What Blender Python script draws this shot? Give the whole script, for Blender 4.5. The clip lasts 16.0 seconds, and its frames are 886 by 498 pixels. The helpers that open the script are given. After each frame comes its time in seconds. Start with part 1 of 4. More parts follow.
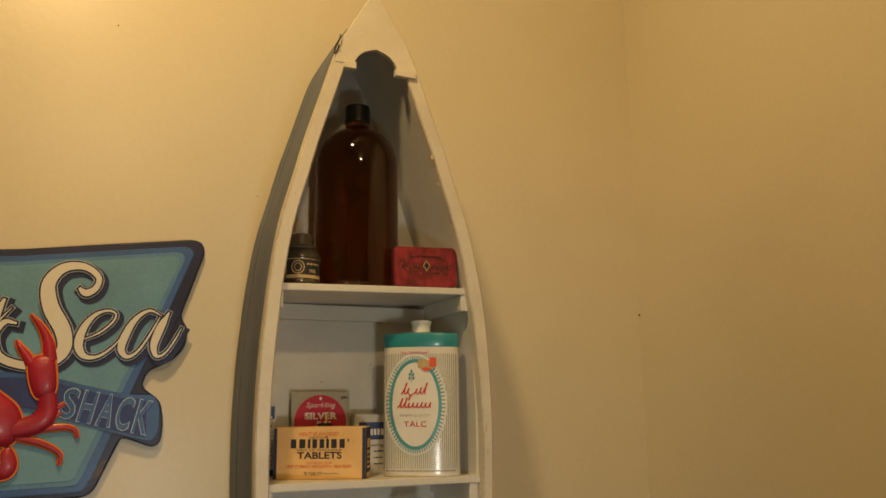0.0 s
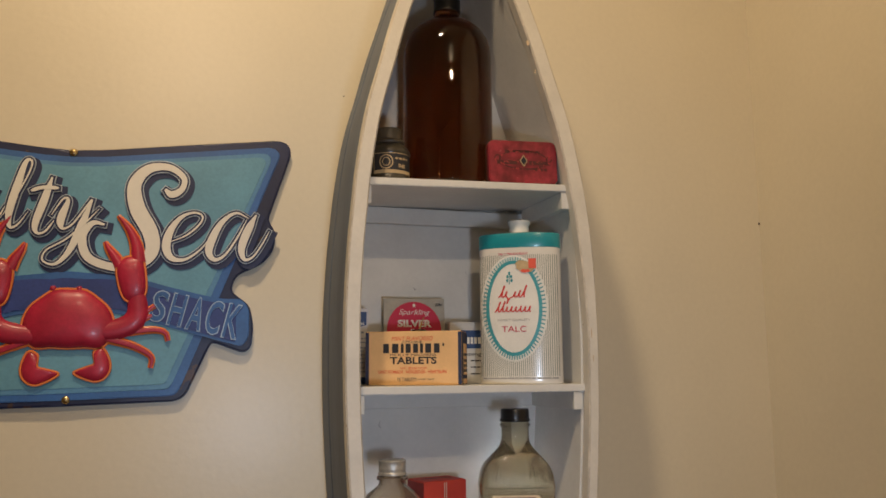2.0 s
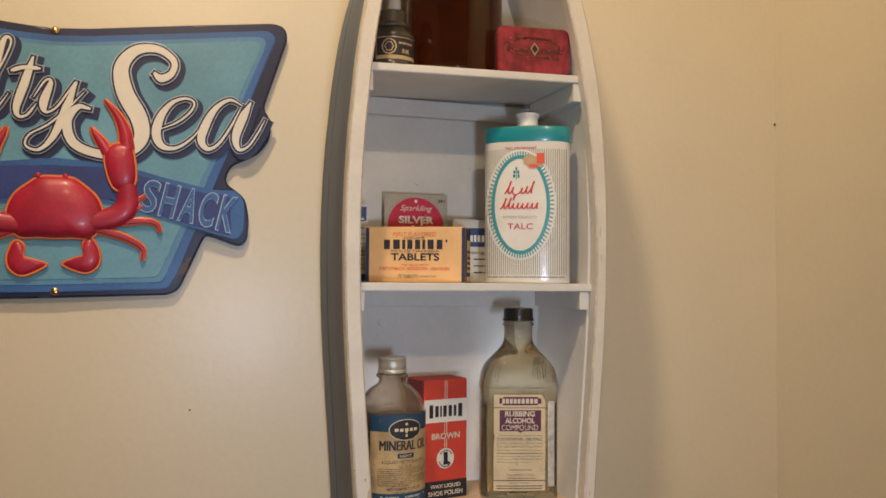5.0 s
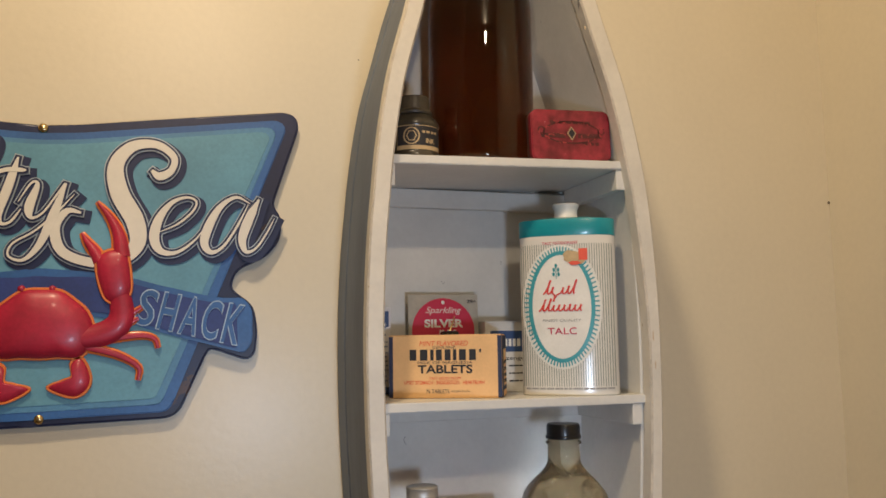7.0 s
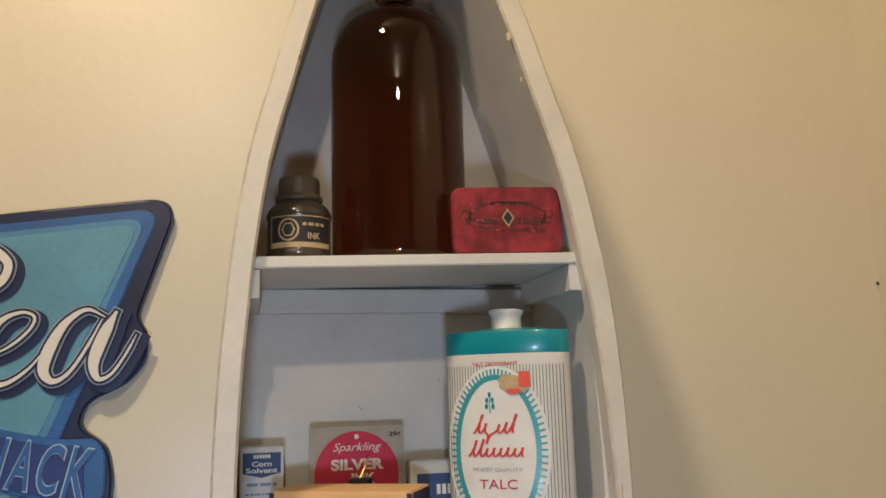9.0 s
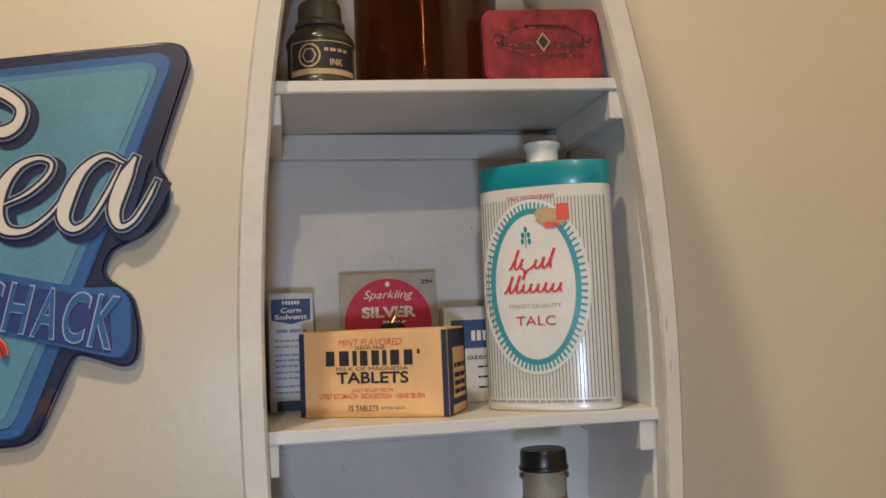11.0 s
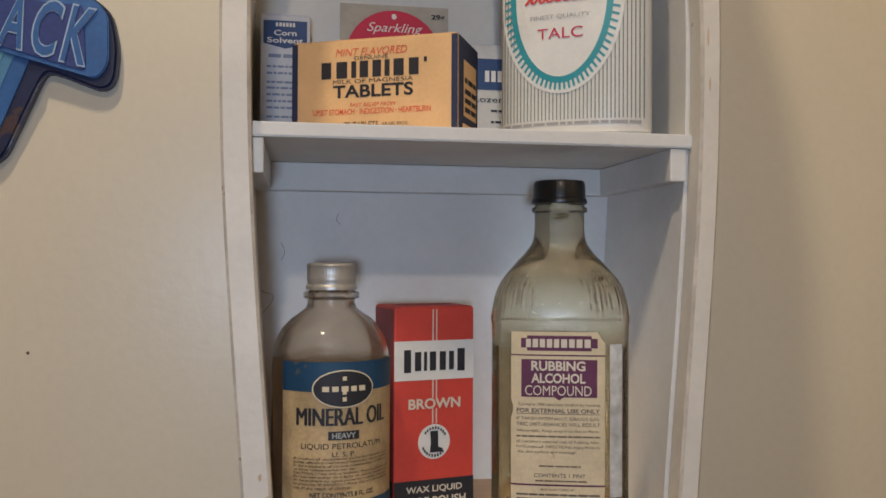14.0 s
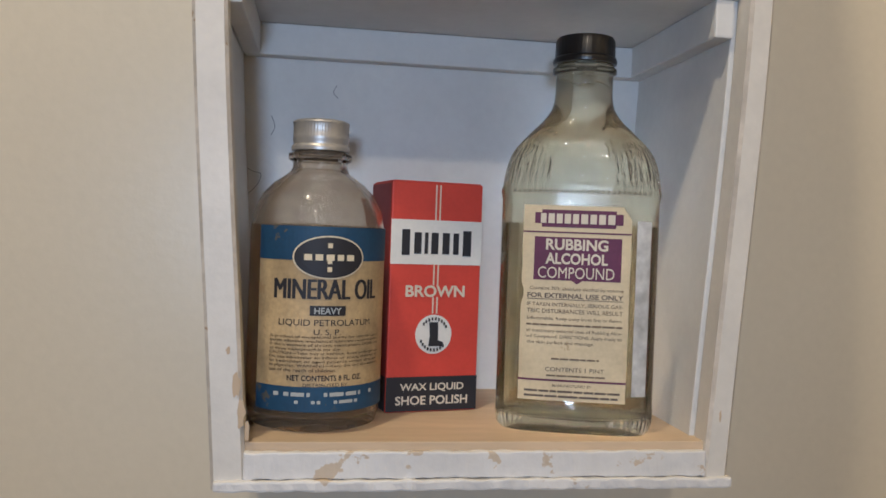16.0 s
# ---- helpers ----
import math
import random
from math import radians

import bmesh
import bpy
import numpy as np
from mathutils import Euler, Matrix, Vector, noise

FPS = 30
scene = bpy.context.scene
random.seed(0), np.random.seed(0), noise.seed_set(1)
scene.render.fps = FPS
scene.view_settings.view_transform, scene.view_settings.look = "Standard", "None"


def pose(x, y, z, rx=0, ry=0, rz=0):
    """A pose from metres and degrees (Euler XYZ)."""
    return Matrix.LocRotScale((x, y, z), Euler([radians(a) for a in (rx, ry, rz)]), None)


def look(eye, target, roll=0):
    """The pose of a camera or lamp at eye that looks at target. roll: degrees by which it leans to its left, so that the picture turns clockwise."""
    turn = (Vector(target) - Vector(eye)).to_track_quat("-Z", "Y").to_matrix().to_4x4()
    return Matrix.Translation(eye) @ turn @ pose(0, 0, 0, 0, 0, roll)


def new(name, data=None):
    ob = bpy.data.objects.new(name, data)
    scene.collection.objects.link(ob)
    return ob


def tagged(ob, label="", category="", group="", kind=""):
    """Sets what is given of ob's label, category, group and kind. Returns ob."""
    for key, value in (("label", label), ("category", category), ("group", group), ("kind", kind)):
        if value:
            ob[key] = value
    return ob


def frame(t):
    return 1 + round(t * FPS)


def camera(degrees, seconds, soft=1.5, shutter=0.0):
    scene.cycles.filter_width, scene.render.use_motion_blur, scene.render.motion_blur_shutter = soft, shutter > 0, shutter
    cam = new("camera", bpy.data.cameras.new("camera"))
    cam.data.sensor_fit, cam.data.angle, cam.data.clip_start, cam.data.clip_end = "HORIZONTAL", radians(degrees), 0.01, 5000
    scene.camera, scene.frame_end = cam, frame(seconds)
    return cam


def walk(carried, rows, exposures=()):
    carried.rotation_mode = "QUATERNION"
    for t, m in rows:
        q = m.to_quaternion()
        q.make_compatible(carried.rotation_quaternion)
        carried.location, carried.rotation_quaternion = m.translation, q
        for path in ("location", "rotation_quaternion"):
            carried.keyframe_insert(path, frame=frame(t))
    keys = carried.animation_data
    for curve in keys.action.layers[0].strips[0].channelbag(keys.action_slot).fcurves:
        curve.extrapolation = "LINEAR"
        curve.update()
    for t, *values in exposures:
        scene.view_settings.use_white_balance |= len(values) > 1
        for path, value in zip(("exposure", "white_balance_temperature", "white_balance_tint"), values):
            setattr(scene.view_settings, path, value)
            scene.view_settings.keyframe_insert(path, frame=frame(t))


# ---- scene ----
cam = camera(56.04, 16.0, soft=1.6)
PATH = [
    (0, -0.3050, -0.9614, 1.5210, 100.89, 0.59, -24.55),
    (0.5, -0.2963, -0.9455, 1.5111, 101.15, 0.68, -20.47),
    (1, -0.2877, -0.9304, 1.4987, 101.02, 0.43, -17.85),
    (1.5, -0.2819, -0.9110, 1.4833, 100.41, 0.40, -17.44),
    (2, -0.2757, -0.8942, 1.4663, 98.18, 0.48, -17.70),
    (2.5, -0.2678, -0.8696, 1.4383, 94.96, 0.38, -17.75),
    (3, -0.2672, -0.8500, 1.4111, 91.77, 0.52, -18.23),
    (3.2, -0.2600, -0.8510, 1.4098, 90.60, 0.16, -17.91),
    (5.3, -0.2740, -0.8596, 1.4595, 92.85, -0.48, -18.06),
    (5.5, -0.2717, -0.8618, 1.4619, 93.63, -0.44, -17.73),
    (6, -0.2691, -0.8666, 1.4721, 94.73, -0.09, -17.28),
    (6.5, -0.2694, -0.8237, 1.4802, 95.71, 0.19, -17.89),
    (7, -0.2640, -0.7707, 1.4979, 96.35, 0.86, -17.34),
    (7.5, -0.1891, -0.6796, 1.5242, 100.30, 0.96, -16.08),
    (8, -0.1116, -0.6427, 1.5556, 99.81, 0.41, -14.71),
    (8.2, -0.0988, -0.6439, 1.5682, 100.09, 0.58, -14.18),
    (10.3, -0.1105, -0.6286, 1.5457, 97.50, 2.64, -10.53),
    (10.5, -0.1066, -0.6234, 1.5358, 97.09, 2.51, -10.25),
    (11, -0.0997, -0.6067, 1.5114, 94.52, 2.34, -10.49),
    (11.5, -0.0982, -0.6003, 1.4933, 92.22, 2.29, -10.91),
    (12, -0.0994, -0.6016, 1.4798, 91.05, 2.11, -10.52),
    (12.5, -0.1031, -0.5981, 1.4680, 90.70, 1.84, -10.36),
    (13, -0.0984, -0.5932, 1.4480, 90.56, 1.44, -10.42),
    (13.5, -0.0933, -0.5722, 1.4051, 90.46, 0.54, -10.20),
    (14, -0.0897, -0.5457, 1.3825, 90.64, -0.25, -9.89),
    (14.5, -0.0774, -0.5268, 1.3577, 90.90, -0.86, -9.13),
    (15, -0.0696, -0.4974, 1.3363, 88.81, -1.25, -8.42),
    (15.5, -0.0730, -0.4846, 1.3244, 88.57, -1.71, -8.37),
    (16, -0.0711, -0.4915, 1.3290, 88.89, -2.04, -8.45),
]
walk(cam, [(r[0], pose(*r[1:])) for r in PATH],
     exposures=[(0.0, -0.98, 8300, 9), (0.8, -1.12, 6750, 8), (1.5, -0.76, 5900, 12), (2.4, -0.66, 5800, 18), (3.1, -0.42, 5750, 18), (5.5, -0.32, 5850, 17), (7.0, -0.42, 5600, 15), (8.0, -0.44, 5350, 13),
                (11.0, -0.52, 5350, 16), (13.5, -0.56, 5300, 16), (14.5, -0.36, 5200, 15), (16.0, -0.22, 5000, 14)])

# ---- light ----
world = bpy.data.worlds.new("world")
scene.world = world
world.use_nodes = True
world.node_tree.nodes["Background"].inputs[0].default_value = (0.9, 0.75, 0.55, 1)
world.node_tree.nodes["Background"].inputs[1].default_value = 0.02


def area(name, eye, target, size, watts, colour):
    lamp = bpy.data.lights.new(name, "AREA")
    lamp.shape, lamp.size, lamp.energy, lamp.color = "DISK", size, watts, colour
    ob = new(name, lamp)
    ob.matrix_world = look(eye, target)
    return ob


# warm ceiling bulb, an added warm fill lamp, and the white torch of the phone that films
area("ceiling_bulb", (-0.37, -0.58, 2.38), (0.05, 0.0, 1.45), 0.09, 8.6, (1.0, 0.73, 0.39))
area("room_fill", (-0.25, -1.7, 2.40), (0.0, 0.0, 1.2), 0.05, 8.0, (1.0, 0.74, 0.42))
torch = bpy.data.lights.new("phone_torch", "SPOT")
torch.energy, torch.color, torch.spot_size, torch.spot_blend, torch.shadow_soft_size = 8.0, (0.83, 0.93, 1.0), radians(86), 1.0, 0.035
new("phone_torch", torch).matrix_world = look((-0.14, -0.86, 1.365), (-0.02, 0.0, 1.40))


# ---- materials ----
def nodes_of(name):
    m = bpy.data.materials.new(name)
    m.use_nodes = True
    t = m.node_tree
    return m, t, t.nodes["Principled BSDF"], t.links


def ramp(t, links, src, a, b, lo=0.35, hi=0.65):
    r = t.nodes.new("ShaderNodeValToRGB")
    r.color_ramp.elements[0].position, r.color_ramp.elements[1].position = lo, hi
    r.color_ramp.elements[0].color, r.color_ramp.elements[1].color = (*a, 1), (*b, 1)
    links.new(src, r.inputs[0])
    return r.outputs[0]


def noise_node(t, links, scale, detail=4.0, stretch=(1, 1, 1), rough=0.55):
    co = t.nodes.new("ShaderNodeTexCoord")
    mp = t.nodes.new("ShaderNodeMapping")
    mp.inputs["Scale"].default_value = stretch
    n = t.nodes.new("ShaderNodeTexNoise")
    n.inputs["Scale"].default_value, n.inputs["Detail"].default_value, n.inputs["Roughness"].default_value = scale, detail, rough
    links.new(co.outputs["Object"], mp.inputs[0])
    links.new(mp.outputs[0], n.inputs["Vector"])
    return n.outputs["Fac"]


def mix(t, links, fac, a, b, mode="MIX"):
    n = t.nodes.new("ShaderNodeMix")
    n.data_type, n.blend_type = "RGBA", mode
    for src, slot in ((fac, 0), (a, 6), (b, 7)):
        if isinstance(src, (int, float)):
            n.inputs[slot].default_value = src
        elif isinstance(src, tuple):
            n.inputs[slot].default_value = (*src, 1)
        else:
            links.new(src, n.inputs[slot])
    return n.outputs[2]


def surface(name, colour, rough=0.5, metal=0.0, vary=0.12, fine=300.0, coarse=18.0, bump=0.05, stretch=(1, 1, 1), coat=0.0, spots=None, spot_at=0.66, spot_scale=60.0):
    """Paint, paper, wood or tin: one colour with blotches, grain, fine relief and, if given, worn spots of another colour."""
    m, t, p, links = nodes_of(name)
    dark = tuple(c * (1 - vary) for c in colour)
    light = tuple(min(1.0, c * (1 + vary * 0.6)) for c in colour)
    big = ramp(t, links, noise_node(t, links, coarse, 3, stretch), dark, light, 0.3, 0.7)
    small = ramp(t, links, noise_node(t, links, fine, 5, stretch), (1 - vary * 0.7,) * 3, (1.0, 1.0, 1.0), 0.3, 0.7)
    col = mix(t, links, 1.0, big, small, "MULTIPLY")
    if spots:
        f = ramp(t, links, noise_node(t, links, spot_scale, 6, stretch, 0.65), (0, 0, 0), (1, 1, 1), spot_at, spot_at + 0.02)
        col = mix(t, links, f, col, spots)
    links.new(col, p.inputs["Base Color"])
    p.inputs["Roughness"].default_value, p.inputs["Metallic"].default_value, p.inputs["Coat Weight"].default_value = rough, metal, coat
    p.inputs["Coat Roughness"].default_value = 0.15
    if bump:
        b = t.nodes.new("ShaderNodeBump")
        b.inputs["Strength"].default_value, b.inputs["Distance"].default_value = bump, 0.002
        links.new(noise_node(t, links, fine * 0.6, 5, stretch), b.inputs["Height"])
        links.new(b.outputs[0], p.inputs["Normal"])
    return m


def glass(name, colour, rough=0.02, ior=1.45, wavy=0.03, film=None, share=0.0):
    """Thick refracting glass or a liquid; film is the colour of the dust on it and share how much it covers."""
    m, t, p, links = nodes_of(name)
    p.inputs["Base Color"].default_value = (*colour, 1)
    p.inputs["Transmission Weight"].default_value, p.inputs["IOR"].default_value, p.inputs["Roughness"].default_value = 1.0, ior, rough
    b = t.nodes.new("ShaderNodeBump")
    b.inputs["Strength"].default_value, b.inputs["Distance"].default_value = wavy, 0.002
    links.new(noise_node(t, links, 40, 2), b.inputs["Height"])
    links.new(b.outputs[0], p.inputs["Normal"])
    if film:
        dust = t.nodes.new("ShaderNodeBsdfDiffuse")
        dust.inputs[0].default_value = (*film, 1)
        cover = ramp(t, links, noise_node(t, links, 90, 5), (share * 0.6,) * 3, (share * 1.4,) * 3)
        both = t.nodes.new("ShaderNodeMixShader")
        links.new(cover, both.inputs[0])
        links.new(p.outputs[0], both.inputs[1])
        links.new(dust.outputs[0], both.inputs[2])
        links.new(both.outputs[0], t.nodes["Material Output"].inputs[0])
    return m


M_WALL = surface("wall_paint", (0.74, 0.67, 0.52), 0.34, vary=0.05, fine=160, coarse=3, bump=0.10)
M_CEIL = surface("ceiling_paint", (0.75, 0.70, 0.60), 0.8, vary=0.04, coarse=2)
M_FLOOR = surface("floor_boards", (0.25, 0.16, 0.09), 0.45, vary=0.3, stretch=(1, 12, 1), fine=60, coarse=6)
M_CREAM = surface("cream_paint", (0.72, 0.68, 0.60), 0.5, vary=0.08, fine=220, coarse=25, bump=0.15, spots=(0.34, 0.24, 0.13), spot_at=0.72, spot_scale=38)
M_WORN = surface("worn_edge_wood", (0.66, 0.60, 0.51), 0.6, vary=0.25, fine=300, coarse=40, spots=(0.34, 0.24, 0.13), spot_at=0.67, spot_scale=55)
M_CHIP = surface("chipped_white_paint", (0.74, 0.72, 0.68), 0.5, vary=0.08, fine=260, coarse=30, bump=0.25, spots=(0.58, 0.48, 0.35), spot_at=0.60, spot_scale=60)
M_WHITE = surface("scuffed_white_paint", (0.70, 0.69, 0.65), 0.5, vary=0.07, fine=200, coarse=20, bump=0.12, spots=(0.38, 0.36, 0.35), spot_at=0.73, spot_scale=45)
M_SLATE = surface("slate_blue_paint", (0.120, 0.155, 0.225), 0.55, vary=0.3, fine=150, coarse=14, bump=0.2, stretch=(1, 1, 0.25))
M_BARE = surface("bare_wood", (0.64, 0.49, 0.32), 0.65, vary=0.17, fine=180, coarse=16, bump=0.2, stretch=(0.2, 1, 1))
M_SEAM = surface("seam_dark", (0.05, 0.055, 0.07), 0.8)


# ---- mesh helpers ----
def part(name, bm, material, parent=None, label="", smooth=False):
    me = bpy.data.meshes.new(name)
    bmesh.ops.recalc_face_normals(bm, faces=bm.faces)
    if smooth:
        for f in bm.faces:
            f.smooth = True
    bm.to_mesh(me)
    bm.free()
    for m in material if isinstance(material, (list, tuple)) else [material]:
        me.materials.append(m)
    ob = new(name, me)
    if parent is not None:
        ob.parent = parent
    if smooth:
        me.set_sharp_from_angle(angle=radians(38))
    if label:
        tagged(ob, label)
    return ob


def thing(name, label, category, m=None, group="", kind=""):
    ob = new(name)
    if m is not None:
        ob.matrix_world = m
    return tagged(ob, label, category, group, kind)


def box(lo, hi, bevel=0.0, bm=None):
    bm = bm or bmesh.new()
    made = bmesh.ops.create_cube(bm, size=1.0)["verts"]
    for v in made:
        v.co = Vector([(lo[i] + hi[i]) / 2 + v.co[i] * (hi[i] - lo[i]) for i in range(3)])
    if bevel:
        edges = list({e for v in made for e in v.link_edges})
        bmesh.ops.bevel(bm, geom=edges, offset=bevel, segments=2, affect="EDGES", profile=0.6)
    return bm


def lathe(profile, seg=48, bm=None, shape=None):
    """Turns (radius, z) round the z axis; shape(angle, radius, z) may give another x, y."""
    bm = bm or bmesh.new()
    rings = []
    for r, z in profile:
        if r < 1e-6:
            rings.append([bm.verts.new((0, 0, z))])
            continue
        ring = []
        for k in range(seg):
            a = 2 * math.pi * k / seg
            x, y = shape(a, r, z) if shape else (r * math.cos(a), r * math.sin(a))
            ring.append(bm.verts.new((x, y, z)))
        rings.append(ring)
    for a, b in zip(rings, rings[1:]):
        if len(a) == 1 and len(b) == 1:
            continue
        for k in range(seg):
            q = (k + 1) % seg
            if len(a) == 1:
                bm.faces.new((a[0], b[q], b[k]))
            elif len(b) == 1:
                bm.faces.new((a[k], a[q], b[0]))
            else:
                bm.faces.new((a[k], a[q], b[q], b[k]))
    return bm


def curve_through(points, n):
    """n points of a smooth line through a few control points (Catmull-Rom)."""
    p = [Vector(q) for q in points]
    p = [p[0] * 2 - p[1], *p, p[-1] * 2 - p[-2]]
    out = []
    for k in range(n):
        s = k / (n - 1) * (len(p) - 3)
        i = min(int(s), len(p) - 4)
        u = s - i
        a, b, c, d = p[i:i + 4]
        out.append(0.5 * (2 * b + (c - a) * u + (2 * a - 5 * b + 4 * c - d) * u * u + (3 * b - a - 3 * c + d) * u ** 3))
    return out


def tube(points, radii, seg=8, bm=None, flat=1.0):
    """A tube along a line; flat squeezes it in y."""
    bm = bm or bmesh.new()
    rings = []
    for i, q in enumerate(points):
        t = (points[min(i + 1, len(points) - 1)] - points[max(i - 1, 0)]).normalized()
        side = t.cross(Vector((0, 1, 0)))
        side = side.normalized() if side.length > 1e-6 else Vector((1, 0, 0))
        up = side.cross(t).normalized()
        r = radii[i] if isinstance(radii, (list, tuple)) else radii
        ring = []
        for k in range(seg):
            a = 2 * math.pi * k / seg
            off = side * math.cos(a) * r + up * math.sin(a) * r
            off.y *= flat
            ring.append(bm.verts.new(q + off))
        rings.append(ring)
    for a, b in zip(rings, rings[1:]):
        for k in range(seg):
            bm.faces.new((a[k], a[(k + 1) % seg], b[(k + 1) % seg], b[k]))
    bm.faces.new(rings[0])
    bm.faces.new(rings[-1])
    return bm


# ---- room ----
def room():
    x0, x1, y0, y1, h = -2.2, 0.445, -2.7, 0.0, 2.45
    for name, lo, hi, mat in (
            ("wall_north", (x0 - 0.1, y1, 0), (x1 + 0.1, y1 + 0.1, h), M_WALL),
            ("wall_east", (x1, y0, 0), (x1 + 0.1, y1, h), M_WALL),
            ("wall_west", (x0 - 0.1, y0, 0), (x0, y1, h), M_WALL),
            ("wall_south", (x0 - 0.1, y0 - 0.1, 0), (x1 + 0.1, y0, h), M_WALL),
            ("floor", (x0 - 0.1, y0 - 0.1, -0.1), (x1 + 0.1, y1 + 0.1, 0), M_FLOOR),
            ("ceiling", (x0 - 0.1, y0 - 0.1, h), (x1 + 0.1, y1 + 0.1, h + 0.1), M_CEIL)):
        tagged(part(name, box(lo, hi), mat), "plain cream painted room " + name.split("_")[0], name.split("_")[0], kind="structure")


room()

# ---- boat-shaped shelf ----
FRONT, SHELF_1, SHELF_2, BASE = -0.136, 1.6505, 1.4500, 1.2375
SLOPE = 0.022  # the top shelf sits a little crooked
OUTLINE = [(0.1140, 1.218), (0.1185, 1.285), (0.1222, 1.335), (0.1262, 1.395), (0.1283, 1.445), (0.1290, 1.505), (0.1272, 1.560),
           (0.1240, 1.605), (0.1180, 1.656), (0.1070, 1.715), (0.0915, 1.768), (0.0800, 1.807), (0.0640, 1.854), (0.0440, 1.912), (0.0300, 1.940), (0.0004, 1.988)]
LINE = curve_through([(x, 0, z) for x, z in OUTLINE], 90)


def middle(z):
    return 0.0022 - 0.026 * max(0.0, z - 1.62)


def half(z):
    for a, b in zip(LINE, LINE[1:]):
        if a.z <= z <= b.z:
            return a.x + (b.x - a.x) * (z - a.z) / (b.z - a.z)
    return 0.0 if z > 1.9 else LINE[0].x


def side_strip(sign, y0, y1, out, wide, bevel=0.0015, top=1.99):
    """A bent board along one side of the hull, from y0 to y1, its outer face out metres beyond the outline."""
    bm = bmesh.new()
    rings = []
    for i, q in enumerate(LINE):
        if q.z > top:
            break
        t = (LINE[min(i + 1, len(LINE) - 1)] - LINE[max(i - 1, 0)]).normalized()
        n = Vector((t.z, 0, -t.x))
        ring = []
        b = bevel
        thick = wide(q.z)
        for o, y in ((out - b, y0), (out, y0 - b), (out, y1 + b), (out - b, y1), (out - thick + b, y1), (out - thick, y1 + b), (out - thick, y0 - b), (out - thick + b, y0)):
            p = q + n * o
            ring.append(bm.verts.new((middle(q.z) + sign * max(p.x, 0.0003), y, p.z)))
        rings.append(ring)
    for a, b in zip(rings, rings[1:]):
        for k in range(8):
            f = bm.faces.new((a[k], a[(k + 1) % 8], b[(k + 1) % 8], b[k]))
            f.material_index = 1 if k in (2, 4) else 0
    bm.faces.new(rings[0])
    bm.faces.new(rings[-1])
    return bm


def boat_shelf():
    boat = thing("boat_shelf", "boat-shaped wall shelf, cream gunwales, slate blue hull, worn paint", "shelf", pose(0, 0, 0))
    for sign in (-1, 1):
        for y0, y1, out in ((-0.004, -0.040, 0.0), (-0.0415, -0.082, -0.0004), (-0.0835, -0.1215, 0.0004)):
            part("hull_plank", side_strip(sign, y0, y1, out, lambda z: 0.005), [M_SLATE, M_SLATE], boat, "slate blue painted hull plank")
        part("inner_side", side_strip(sign, -0.006, -0.1215, -0.0052 if sign < 0 else -0.0085, lambda z: 0.004, 0.0005), [M_WHITE, M_WHITE], boat, "scuffed white inner side board")
        part("gunwale", side_strip(sign, -0.1215, FRONT, 0.0008, (lambda z: 0.0145) if sign < 0 else (lambda z: 0.0115 + 0.0045 * min(1.0, max(0.0, (z - 1.50) / 0.15)))), [M_CREAM, M_WORN], boat, "cream painted gunwale with worn edges")
    # back board
    bm = bmesh.new()
    loop = [(middle(q.z) + q.x - 0.0085, q.z) for q in LINE if q.z < 1.975] + [(middle(q.z) - q.x + 0.0085, q.z) for q in reversed(LINE) if q.z < 1.975]
    f = bm.faces.new([bm.verts.new((x, -0.008, z)) for x, z in loop])
    r = bmesh.ops.extrude_face_region(bm, geom=[f])
    for v in r["geom"]:
        if isinstance(v, bmesh.types.BMVert):
            v.co.y = -0.002
    part("back_panel", bm, M_WHITE, boat, "scribbled white painted back board")
    # shelves with their cleats
    for z in (SHELF_1, SHELF_2):
        w, c = half(z) - 0.0100, middle(z)
        slope = SLOPE if z == SHELF_1 else 0.0
        bm = bmesh.new()
        t = 0.0075
        wb = half(z - t) - 0.0100
        low = [bm.verts.new((c + x, y, z - t)) for x, y in ((-wb, -0.0085), (wb, -0.0085), (wb, FRONT + 0.010), (-wb, FRONT + 0.010))]
        up = [bm.verts.new((c + x, y, z)) for x, y in ((-w, -0.0085), (w, -0.0085), (w, FRONT + 0.010), (-w, FRONT + 0.010))]
        for v in low + up:
            v.co.z += slope * (v.co.x + 0.085)
        bm.faces.new(low), bm.faces.new(up)
        for k in range(4):
            bm.faces.new((low[k], low[(k + 1) % 4], up[(k + 1) % 4], up[k]))
        bmesh.ops.bevel(bm, geom=list(bm.edges), offset=0.0008, segments=2, affect="EDGES")
        part("shelf_board", bm, M_WHITE, boat, "thin white painted shelf board")
        for sign in (-1, 1):
            inset = 0.0098 if sign < 0 else 0.0128
            xo, xi = half(z - 0.018) - inset, half(z - 0.018) - inset - 0.0092
            xs = sorted((c + sign * xo, c + sign * xi))
            up_ = slope * (xs[0] + 0.085)
            part("side_cleat", box((xs[0], FRONT + 0.0115, z - 0.0255 + up_), (xs[1], -0.0185, z - t - 0.0002 + up_), 0.001), M_WHITE, boat)
        part("back_cleat", box((c - w + 0.001, -0.018, z - 0.0255), (c + w - 0.001, -0.0085, z - t - 0.0002), 0.001), M_WHITE, boat)
    # bottom board: bare wood on top, chipped white lip in front
    c = middle(1.23) + 0.0012
    part("bottom_board", box((c - 0.1045, -0.1325, BASE - 0.012), (c + 0.1045, -0.0085, BASE), 0.0006), M_BARE, boat, "bare unpainted wooden bottom board")
    lip = box((c - 0.1030, FRONT - 0.0004, BASE - 0.0150), (c + 0.1030, -0.1327, BASE - 0.0035), 0.0008)
